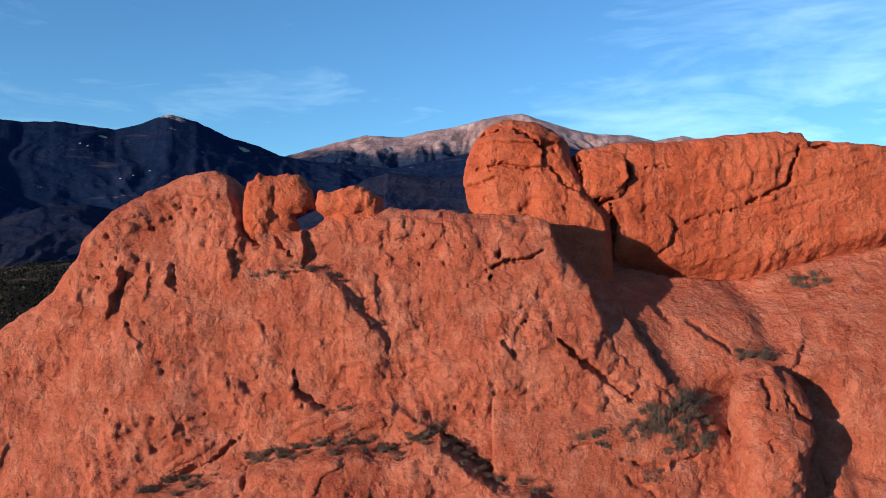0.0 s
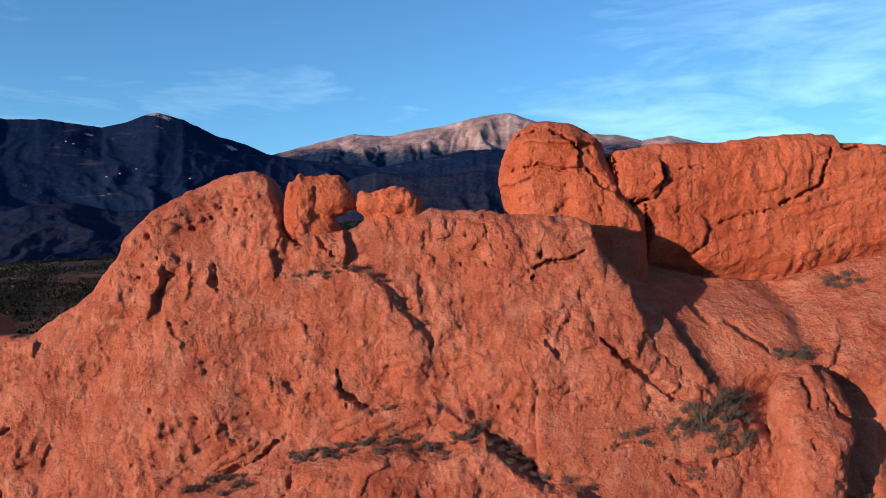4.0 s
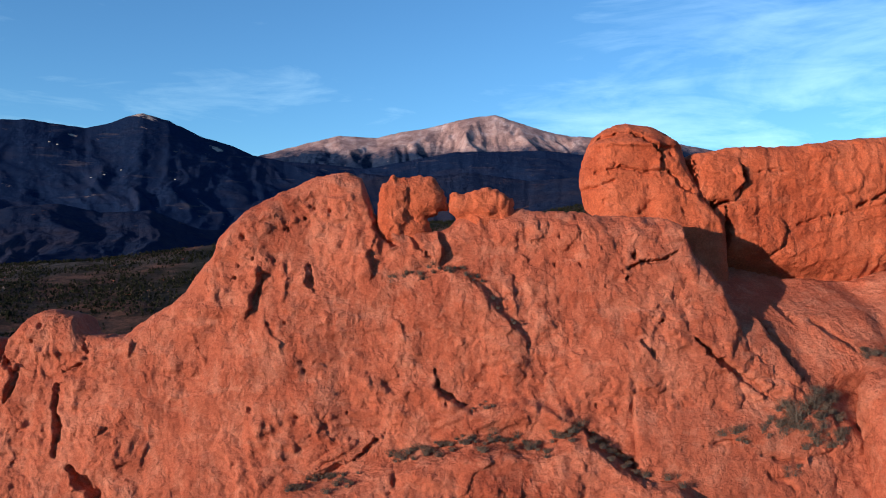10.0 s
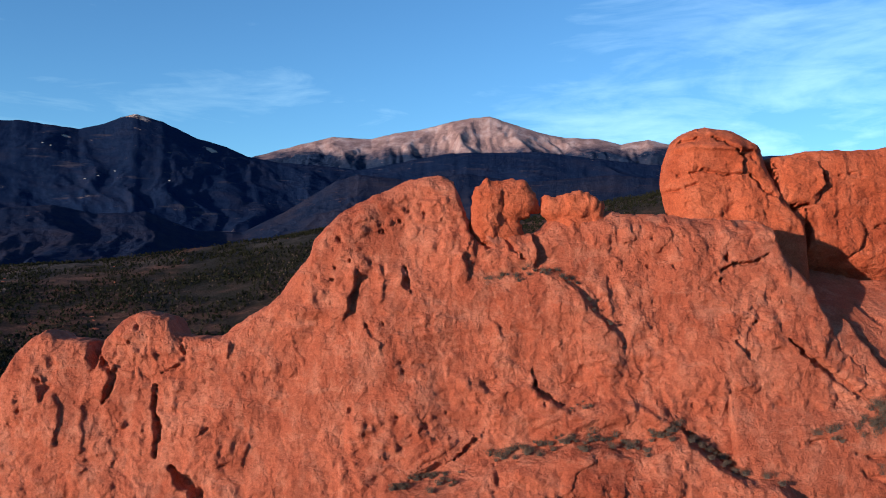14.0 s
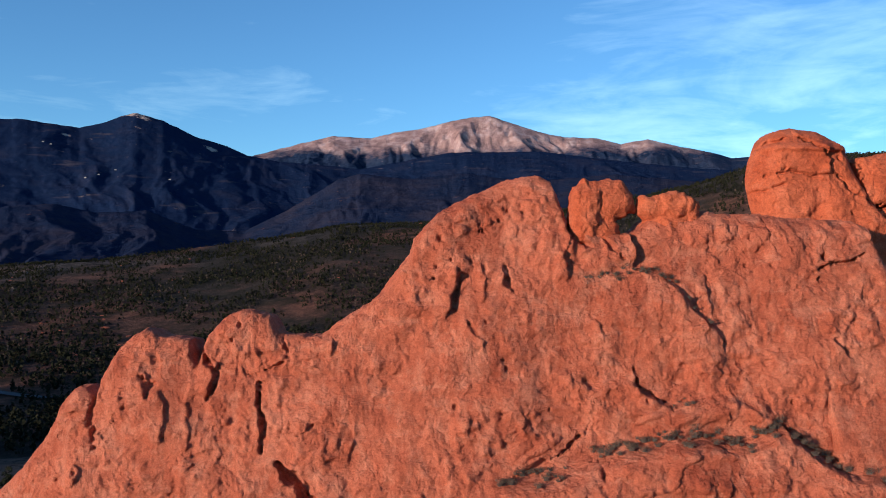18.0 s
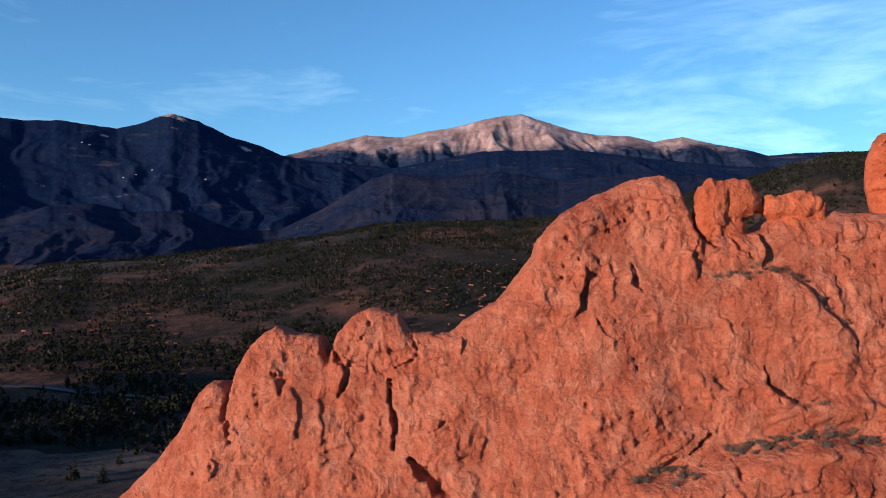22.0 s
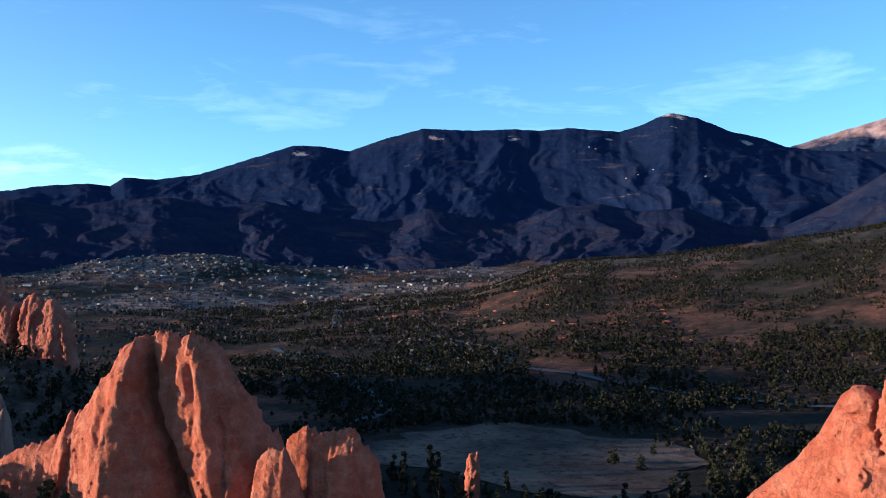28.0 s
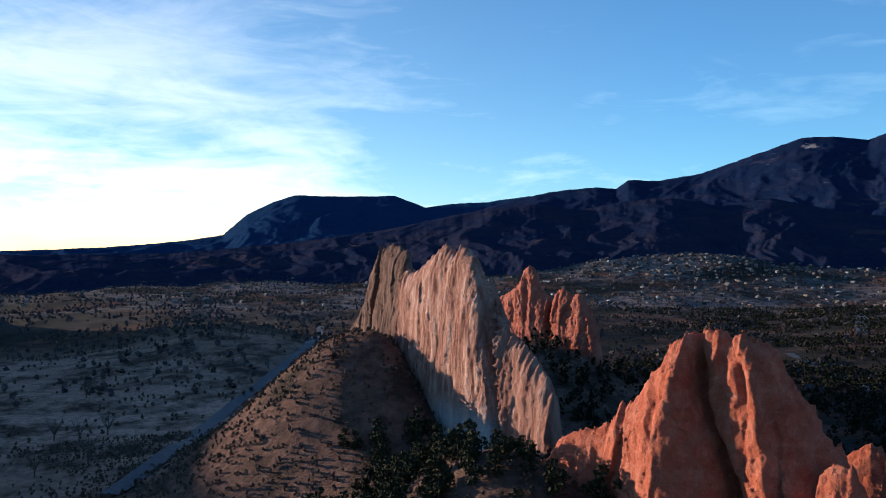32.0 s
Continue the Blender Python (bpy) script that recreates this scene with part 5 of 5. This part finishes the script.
def tree(name, words, category, seed, high, wide, cone, leaves, size, mat, group):
    rng = np.random.RandomState(seed)
    thing = tagged(new(name), words, category, group)
    limbs = [tube((0, 0, -0.4), (0.1, 0.05, high * 0.55), 0.05 * high * 0.6, 0.03 * high * 0.6), tube((0.1, 0.05, high * 0.55), (0.1, 0, high * 0.93), 0.018 * high, 0.006 * high)]
    mesh_of("trunk", *join(limbs), BARK, thing)
    for _ in range(3):
        h, an = rng.uniform(0.2, 0.7) * high, rng.uniform(0, 6.28)
        mesh_of("limb", *tube((0.06, 0.02, h), (wide * 0.7 * math.cos(an), wide * 0.7 * math.sin(an), h + 0.14 * high), 0.014 * high, 0.005 * high, 5), BARK, thing)
    pts = crown_points(rng, leaves, wide, high * 0.86, high * 0.10, cone)
    mesh_of("crown", *leaf_cloud(rng, pts, size), mat, thing, soft=False)
    return thing


def bare_tree(seed, high):
    rng = np.random.RandomState(seed)
    thing = tagged(new("bare_tree"), "leafless grey-brown cottonwood tree on dry grass", "tree", "bare trees of the meadow")
    limbs, twigs = [tube((0, 0, -0.4), (0, 0, high * 0.3), 0.03 * high, 0.022 * high)], []
    for _ in range(9):
        an, h = rng.uniform(0, 6.28), high * rng.uniform(0.2, 0.32)
        tip = np.array([math.cos(an) * high * 0.34, math.sin(an) * high * 0.34, high * rng.uniform(0.6, 0.95)])
        limbs.append(tube((0, 0, h), tip, 0.014 * high, 0.004 * high, 5))
        for _ in range(9):
            s = rng.uniform(0.35, 1)
            root = np.array([0, 0, h]) * (1 - s) + tip * s
            twigs.append(tube(root, root + rng.normal(size=3) * high * 0.10 + [0, 0, high * 0.07], 0.0045 * high, 0.0015 * high, 4))
    mesh_of("trunk", *join(limbs), BARK, thing)
    mesh_of("bare_crown", *join(twigs), TWIG, thing)
    return thing


TWIG = plain("twigs", (0.10, 0.075, 0.06), (0.18, 0.14, 0.11), 4.0)


def sits(x, y):
    return float(ground_height(np.array([float(x)]), np.array([float(y)]))[0])


def polar(az, r):
    return EYE[0] - r * math.sin(radians(az)), EYE[1] + r * math.cos(radians(az))


# woods on the slopes, too many to count
rng = np.random.RandomState(21)


def woods(name, words, n, az0, az1, r0, r1, patch, leaves, size, mat, low, tall):
    a = np.radians(rng.uniform(az0, az1, n))
    r = np.sqrt(rng.uniform(r0**2, r1**2, n))
    x, y = EYE[0] - r * np.sin(a), EYE[1] + r * np.cos(a)
    fade = np.minimum(np.degrees(a) - az0, az1 - np.degrees(a)) / 9.0
    keep = 0.8 * fbm(x / 75, y / 75, 2.0, 4, 0.65) + patch + 0.25 * rng.rand(n) > 0
    keep &= rng.rand(n) < np.maximum(fade, 0.02)
    keep &= ((x + 178) / 62) ** 2 + ((y - 250) / 47) ** 2 > 1
    keep &= ~((y < 90) & (x > -125))
    x, y = x[keep], y[keep]
    n = len(x)
    h = rng.uniform(low, tall, n)
    z = ground_height(x, y)
    pts = rng.normal(size=(n, leaves, 3))
    pts /= np.linalg.norm(pts, axis=2)[:, :, None]
    pts *= rng.uniform(0.55, 1.0, (n, leaves, 1))
    up = (pts[:, :, 2] + 1) / 2
    thin = 1 - 0.55 * up
    wide = (h * rng.uniform(0.30, 0.46, n))[:, None]
    c = np.stack([x[:, None] + pts[:, :, 0] * wide * thin, y[:, None] + pts[:, :, 1] * wide * thin, z[:, None] + up * h[:, None] * 0.95 + 0.2], -1).reshape(-1, 3)
    ob = mesh_of(name, *leaf_cloud(rng, c, size), mat, soft=False)
    return tagged(ob, words, "woods", kind="stuff")


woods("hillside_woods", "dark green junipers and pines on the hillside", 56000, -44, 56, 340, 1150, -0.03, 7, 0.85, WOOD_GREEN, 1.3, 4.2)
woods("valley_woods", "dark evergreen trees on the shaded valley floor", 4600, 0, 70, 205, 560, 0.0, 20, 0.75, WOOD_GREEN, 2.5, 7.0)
# Leafless grey with the plain's pale haze mixed into the colour.
HAZED_LEAFLESS = leafage("hazed_leafless_grey", (0.050, 0.042, 0.042), (0.135, 0.108, 0.102))
woods("plain_scrub", "grey-brown leafless trees and scrub on the plain", 19000, 24, 108, 420, 2300, -0.04, 8, 1.6, HAZED_LEAFLESS, 1.6, 4.6)
woods("slope_scrub", "low scrub oak on the rocky slopes", 9000, -30, 108, 230, 800, -0.10, 12, 0.6, DRY, 0.8, 2.0)

woods("hill_scrub", "dark low scrub oak on the red slope below the pale rock", 9000, 54, 100, 115, 345, 0.12, 10, 0.34, DRY, 0.4, 1.4)

# single trees that stand near the rocks and the meadow
kinds = [tree("juniper", "dark green juniper on the red slope", "tree", 31, 5.2, 2.1, 0.45, 420, 0.30, NEAR_GREEN, "junipers near the rocks"),
         tree("juniper", "dark green juniper on the red slope", "tree", 32, 4.0, 1.9, 0.35, 360, 0.28, NEAR_GREEN, "junipers near the rocks"),
         tree("pine", "slender dark green pine in the valley", "tree", 33, 8.0, 2.0, 0.75, 480, 0.32, WOOD_GREEN, "pines in the valley")]
spots = []
for _ in range(40):
    spots.append((rng.uniform(-236, -188), rng.uniform(34, 70), rng.randint(2)))
for _ in range(90):
    spots.append((rng.uniform(-215, -152), rng.uniform(38, 68), rng.randint(2)))
for _ in range(26):
    az0 = rng.uniform(0, 6.28)
    k = rng.uniform(1.08, 1.3)
    spots.append((-178 + 62 * k * math.cos(az0), 250 + 47 * k * math.sin(az0), 2 if rng.rand() < 0.6 else 0))
for _ in range(26):
    spots.append((rng.uniform(-205, -140), rng.uniform(186, 212), rng.choice([0, 1, 2])))
for _ in range(14):
    spots.append((rng.uniform(-150, -95), rng.uniform(235, 300), rng.randint(2)))
for _ in range(46):
    spots.append((rng.uniform(-352, -282), rng.uniform(118, 166), rng.choice([0, 1, 2])))
for n, (x, y, k) in enumerate(spots):
    m = pose(x, y, sits(x, y) - 0.1, 0, 0, rng.uniform(0, 360)) @ Matrix.Scale(rng.uniform(0.7, 1.25), 4)
    if n < 3:
        kinds[n].matrix_basis = m
    else:
        o = copy_thing(kinds[k], m)
        o.scale = m.to_scale()
bare = bare_tree(51, 9.0)
for n in range(9):
    x, y = rng.uniform(-470, -330), rng.uniform(-20, 12)
    m = pose(x, y, sits(x, y) - 0.1, 0, 0, rng.uniform(0, 360))
    if n == 0:
        bare.matrix_basis = m
    else:
        copy_thing(bare, m)

# ribbons of road and the pale meadow lie just above the ground


def ribbon(name, words, pts, wide, mat, lift=0.35):
    pts = np.array(pts, float)
    d = np.r_[0, np.cumsum(np.hypot(*np.diff(pts, axis=0).T))]
    s = np.arange(0, d[-1], 4.0)
    x, y = np.interp(s, d, pts[:, 0]), np.interp(s, d, pts[:, 1])
    for _ in range(6):
        x[1:-1], y[1:-1] = (x[:-2] + x[1:-1] + x[2:]) / 3, (y[:-2] + y[1:-1] + y[2:]) / 3
    tx, ty = np.gradient(x), np.gradient(y)
    ln = np.hypot(tx, ty)
    v = []
    for k in (-1, 0, 1):
        px, py = x - ty / ln * k * wide / 2, y + tx / ln * k * wide / 2
        v.append(np.stack([px, py, ground_height(px, py) + lift], 1))
    z = np.maximum.reduce([a[:, 2] for a in v])
    for a in v:
        a[:, 2] = z
    v = np.stack(v, 1).reshape(-1, 3)
    ob = mesh_of(name, v, grid_faces(len(s), 3, False), mat)
    return tagged(ob, words, "road", kind="structure")


ribbon("road", "narrow asphalt road winding past the pale rock", [(-290, 2), (-307, 15), (-340, 29), (-382, 39), (-423, 57), (-476, 86), (-550, 125), (-669, 164), (-805, 207)], 6.0, ASPHALT)
ribbon("park_road", "asphalt road through the shaded valley", [(-470, 430), (-382, 383), (-322, 339), (-268, 296), (-262, 250)], 6.0, ASPHALT)
ribbon("valley_road", "asphalt road behind the dark woods", [(-400, 520), (-315, 476), (-274, 420), (-200, 400), (-110, 395), (0, 420)], 6.0, ASPHALT)
ribbon("straight_road", "straight road running to the town", [(-525, 566), (-620, 680), (-735, 825)], 9.0, ASPHALT)

STRAW, add = material("dry_grass")
p = add("ShaderNodeTexCoord").outputs["Object"]
drift = add("ShaderNodeTexNoise", {"Vector": p, "Scale": 0.03, "Detail": 8.0, "Roughness": 0.65}).outputs["Fac"]
tuft = add("ShaderNodeTexNoise", {"Vector": p, "Scale": 0.35, "Detail": 7.0, "Roughness": 0.7}).outputs["Fac"]
straw = ramp(add, drift, [(0.36, (0.055, 0.037, 0.031)), (0.5, (0.105, 0.070, 0.056)), (0.64, (0.18, 0.116, 0.086))])
straw = mix(add, ramp(add, tuft, [(0.52, (0.0,)), (0.60, (0.75,))]), straw, (0.028, 0.022, 0.018))
finish(add, straw, 0.95, tuft, 0.8, 0.6, 0.03)
t = np.linspace(0, 2 * np.pi, 97)[:-1]
rim = 1 + 0.5 * gnoise(np.cos(t) * 1.7, np.sin(t) * 1.7, 3.0) + 0.14 * gnoise(np.cos(t) * 6, np.sin(t) * 6, 3.0)
rings = np.linspace(0.02, 1, 14)
mx = -178 + 58 * rings[:, None] * (rim * np.cos(t))[None]
my = 252 + 44 * rings[:, None] * (rim * np.sin(t))[None]
v = np.stack([mx, my, ground_height(mx, my) + 0.25], -1).reshape(-1, 3)
i, j = np.meshgrid(np.arange(13), np.arange(96), indexing="ij")
q = np.stack([i * 96 + j, (i + 1) * 96 + j, (i + 1) * 96 + (j + 1) % 96, i * 96 + (j + 1) % 96], -1).reshape(-1, 4)
tagged(mesh_of("meadow", v, q, STRAW), "pale dry grass clearing in the valley", "meadow", kind="structure")

# red outcrops on the wooded hill
for kind in range(3):
    outcrop = tagged(new("outcrop"), "low red sandstone outcrop among the junipers", "rock", "outcrops on the hillside")
    v, q = slab((-10, -5, -3), (10, 5, 6), 0.9, lump(0, -0.5, 8.5, 3.4 + kind, 0, 3.4, 95.0 + kind, 2.0, 0.8 - 0.7 * kind, 1.6))
    mesh_of("rock_body", v, q, ROSE, outcrop)
    for n in range(66):
        if n < 14:
            x, y = polar(rng.uniform(-16, 46), rng.uniform(430, 950))
        elif n < 38:
            x, y = polar(rng.normal(-2.5, 3.0), rng.normal(620, 50))
        elif n < 54:
            x, y = polar(rng.normal(34, 3.5), rng.normal(760, 90))
        else:
            x, y = polar(rng.normal(22, 4.0), rng.normal(560, 60))
        m = pose(x, y, sits(x, y), 0, 0, rng.uniform(-70, 70)) @ Matrix.Diagonal((*(rng.uniform(0.10, 0.42) * np.array([1.0, 0.8, rng.uniform(0.4, 0.9)])), 1))
        if n == 0:
            outcrop.matrix_basis = m
        else:
            o = copy_thing(outcrop, m)
            o.scale = m.to_scale()

# houses of the far town


def house(words, wall_mat, roof_mat, w, d, h):
    thing = tagged(new("house"), words, "house", "houses of the far town")
    bm = bmesh.new()
    bmesh.ops.create_cube(bm, size=1, matrix=Matrix.Translation((0, 0, h / 2)) @ Matrix.Diagonal((w, d, h, 1)))
    me = bpy.data.meshes.new("wall")
    bm.to_mesh(me)
    bm.free()
    me.materials.append(wall_mat)
    new("wall", me).parent = thing
    v = [(-w * 0.55, -d * 0.58, h), (w * 0.55, -d * 0.58, h), (w * 0.55, d * 0.58, h), (-w * 0.55, d * 0.58, h), (-w * 0.55, 0, h * 1.5), (w * 0.55, 0, h * 1.5)]
    mesh_of("roof", v, [(0, 1, 5, 4), (2, 3, 4, 5), (0, 4, 3, 3), (1, 2, 5, 5)][:2], roof_mat, thing, soft=False)
    for k in (-1, 1):
        mesh_of("window", [(k * w * 0.25 - 0.7, -d / 2 - 0.03, h * 0.35), (k * w * 0.25 + 0.7, -d / 2 - 0.03, h * 0.35), (k * w * 0.25 + 0.7, -d / 2 - 0.03, h * 0.75), (k * w * 0.25 - 0.7, -d / 2 - 0.03, h * 0.75)], [(0, 1, 2, 3)], PANE, thing, soft=False)
    return thing


PANE = plain("window_glass", (0.02, 0.025, 0.03), (0.04, 0.05, 0.06), 1.0, rough=0.1, spec=0.5)
WHITE = plain("white_siding", (0.30, 0.29, 0.28), (0.46, 0.45, 0.43), 0.7)
TAN = plain("tan_stucco", (0.22, 0.17, 0.13), (0.32, 0.25, 0.19), 0.7)
SLATE = plain("grey_shingle", (0.12, 0.12, 0.13), (0.20, 0.19, 0.19), 0.8)
CLAY = plain("brown_shingle", (0.14, 0.09, 0.07), (0.22, 0.14, 0.11), 0.8)
homes = [house("white house with grey roof in the far town", WHITE, SLATE, 10, 7, 4), house("tan house with brown roof in the far town", TAN, CLAY, 11, 8, 4), house("long white building of the far town", WHITE, SLATE, 24, 10, 4.5)]
for n in range(230):
    k = 0 if rng.rand() < 0.2 else (2 if rng.rand() < 0.12 else 1)
    if n > 170:
        x, y = polar(49.5 + 5.0 * rng.normal(), 1760 + 150 * rng.normal())
    elif n < 95:
        x, y = polar(rng.uniform(33, 60), rng.uniform(1150, 2300))
    elif n < 130:
        x, y = polar(rng.uniform(17, 27), rng.uniform(1650, 1750))
    else:
        x, y = polar(rng.uniform(66, 92), rng.uniform(1100, 2400))
    if n < 3:
        k = n
    m = pose(x, y, sits(x, y) - 0.3, 0, 0, rng.uniform(0, 180)) @ Matrix.Scale(0.6, 4)
    if n < 3:
        homes[k].matrix_basis = m
    else:
        o = copy_thing(homes[k], m)
        o.scale = m.to_scale()

# the rest of the town, too many to count: small gabled houses
ROOFS = leafage("town_walls_and_roofs", (0.03, 0.028, 0.030), (0.20, 0.175, 0.165))
count = 1500
az_t = np.concatenate([rng.normal(50, 4.5, 500), rng.uniform(30, 66, 500), rng.uniform(14, 30, 150), rng.uniform(60, 100, 350)])
far_t = np.concatenate([rng.normal(1800, 130, 500), rng.uniform(1250, 2350, 500), rng.uniform(1500, 1800, 150), rng.uniform(1200, 2600, 350)])
hx, hy = EYE[0] - far_t * np.sin(np.radians(az_t)), EYE[1] + far_t * np.cos(np.radians(az_t))
hz = ground_height(hx, hy)
spin = rng.uniform(0, np.pi, count)
big = rng.uniform(2.2, 4.2, count)
shape = np.array([(-1, -0.7, -0.2), (1, -0.7, -0.2), (1, 0.7, -0.2), (-1, 0.7, -0.2), (-1, -0.7, 0.7), (1, -0.7, 0.7), (1, 0.7, 0.7), (-1, 0.7, 0.7), (-1, 0, 1.15), (1, 0, 1.15)])
px = shape[None, :, 0] * np.cos(spin)[:, None] - shape[None, :, 1] * np.sin(spin)[:, None]
py = shape[None, :, 0] * np.sin(spin)[:, None] + shape[None, :, 1] * np.cos(spin)[:, None]
v = np.stack([hx[:, None] + px * big[:, None], hy[:, None] + py * big[:, None], hz[:, None] + shape[None, :, 2] * big[:, None]], -1).reshape(-1, 3)
sides = np.array([(0, 1, 5, 4), (2, 3, 7, 6), (1, 2, 6, 5), (3, 0, 4, 7), (4, 5, 9, 8), (6, 7, 8, 9)])
q = (sides[None] + 10 * np.arange(count)[:, None, None]).reshape(-1, 4)
tagged(mesh_of("town_houses", v, q, ROOFS, soft=False), "small grey and tan houses of the far town", "houses", kind="stuff")

# white buildings and masts high on the front range
for a, e in ((20.0, 5.35), (19.0, 5.65), (20.7, 5.15), (22.7, 7.1), (23.1, 7.25), (15.7, 5.2)):
    x, y, z = on_slope("front_range", a, e)
    o = copy_thing(homes[0], pose(x, y, z - 0.5, 0, 0, 180))
    tagged(o, "white building alone high on the wooded range", "house")

# ---- dry shrubs that grow on the ledges of the great fin ----
SHRUB = leafage("grey_shrub", (0.080, 0.044, 0.030), (0.185, 0.108, 0.076))


def bush(seed, wide, high):
    g = np.random.RandomState(seed)
    thing = tagged(new("bush"), "low grey-green dry shrub on a sandstone ledge", "bush", "shrubs on the ledges")
    stems = []
    for _ in range(60):
        an, r = g.uniform(0, 6.28), wide * g.uniform(0.2, 1.0)
        root = np.array([g.normal() * 0.22 * wide, g.normal() * 0.22 * wide, -0.25])
        tip = np.array([math.cos(an) * r, math.sin(an) * r * 0.8, high * g.uniform(0.5, 1.1) * (1.1 - 0.5 * r / wide)])
        stems.append(tube(root, tip, 0.018, 0.005, 3))
    mesh_of("branch_tangle", *join(stems), TWIG, thing)
    n = 200
    d = g.normal(size=(n, 3))
    d /= np.linalg.norm(d, axis=1)[:, None]
    c = d * g.uniform(0.35, 1.0, (n, 1)) ** 0.6 * [wide, wide * 0.8, high * 0.62] + [0, 0, high * 0.38]
    c += 0.3 * wide * np.stack([gnoise(c[:, 0] * 2, c[:, 1] * 2, c[:, 2] * 2 + k) for k in (0.3, 5.3, 9.3)], 1)
    mesh_of("foliage", *leaf_cloud(g, c, 0.055, 0.4), SHRUB, thing, soft=False)
    return thing


def on_rock(name, x, z, reach=0.28):
    """The foremost point of a part's surface near a plan x and a height."""
    best = None
    for part_name in ([name] if name == "fin" else ["fin", "terrace", "pinnacle"]):
        v = skins[part_name]
        near = v[(np.abs(v[:, 0] - x) < reach) & (np.abs(v[:, 2] - z) < reach)]
        if len(near) and (best is None or near[:, 1].min() < best):
            best = float(near[:, 1].min())
    return best


BUSHES = []
for ledge, x0, x1, n, size in ((LOW_LEDGE, -22.5, -17.3, 22, 0.8), (LOW_LEDGE, -15.1, -0.5, 62, 0.85), (LOW_LEDGE, -0.5, 6.2, 26, 0.75),
                               (HIGH_LEDGE, -15.2, -7.6, 24, 0.62), (HIGH_LEDGE, -7.6, -5.3, 5, 0.4), (MID_LEDGE, -9.1, -7.2, 6, 0.5)):
    for k in range(n):
        x = x0 + (k + rng.uniform(-0.3, 1.3)) / n * (x1 - x0)
        BUSHES.append(("fin", x, float(line(x, ledge)) + rng.normal() * 0.22, size))
for a, b, n, spread, size in (((13.8, 63.6), (19.3, 64.2), 46, 0.75, 1.25), ((12.2, 62.9), (19.0, 61.9), 34, 0.45, 1.1), ((9.3, 62.3), (11.5, 62.2), 10, 0.3, 0.9),
                              ((21.6, 67.8), (24.4, 67.6), 12, 0.28, 1.0), ((13.8, 59.6), (15.3, 59.8), 6, 0.2, 0.8), ((28.1, 72.9), (31.3, 73.3), 10, 0.3, 1.1), ((25.5, 58.2), (27.4, 57.7), 5, 0.3, 1.0)):
    for k in range(n):
        f = rng.rand()
        BUSHES.append(("terrace", a[0] + f * (b[0] - a[0]), a[1] + f * (b[1] - a[1]) + spread * rng.normal(), size))
shrubs = [bush(61, 0.62, 0.5), bush(62, 0.75, 0.62), bush(63, 0.5, 0.36)]
for n, (name, x, z, size) in enumerate(BUSHES):
    y = on_rock(name, x, z)
    if y is None:
        continue
    size *= rng.uniform(0.45, 1.1)
    m = pose(x, y + 0.12, z - 0.05, -14, 0, rng.uniform(-40, 40)) @ Matrix.Diagonal((size, size, 0.8 * size, 1))
    if n < 3:
        shrubs[n].matrix_basis = m
    else:
        o = copy_thing(shrubs[n % 3], m)
        o.scale = m.to_scale()

# ---- small things of the valley ----


def car(words, paint):
    """A small estate car: shell, glasshouse, four wheels."""
    thing = tagged(new("car"), words, "car")
    bm = bmesh.new()
    bmesh.ops.create_cube(bm, size=1, matrix=Matrix.Translation((0, 0, 0.62)) @ Matrix.Diagonal((4.4, 1.8, 0.7, 1)))
    bmesh.ops.bevel(bm, geom=bm.edges[:], offset=0.14, segments=2, affect="EDGES")
    me = bpy.data.meshes.new("body")
    bm.to_mesh(me)
    bm.free()
    me.materials.append(paint)
    new("body", me).parent = thing
    bm = bmesh.new()
    bmesh.ops.create_cube(bm, size=1, matrix=Matrix.Translation((-0.3, 0, 1.2)) @ Matrix.Diagonal((2.6, 1.6, 0.6, 1)))
    for v in bm.verts:
        if v.co.z > 1.2:
            v.co.x = -0.3 + (v.co.x + 0.3) * 0.72
    me = bpy.data.meshes.new("glasshouse")
    bm.to_mesh(me)
    bm.free()
    me.materials.append(PANE)
    new("glasshouse", me).parent = thing
    for x in (-1.4, 1.4):
        for y in (-0.85, 0.85):
            mesh_of("wheel", *tube((x, y - 0.1, 0.33), (x, y + 0.1, 0.33), 0.33, 0.33, 14), ASPHALT, thing)
    return thing


white_car = car("white car on the valley road", WHITE)
cx, cy = -358.0, 366.0
white_car.matrix_basis = pose(cx, cy, sits(cx, cy) + 0.4, 0, 0, 218)
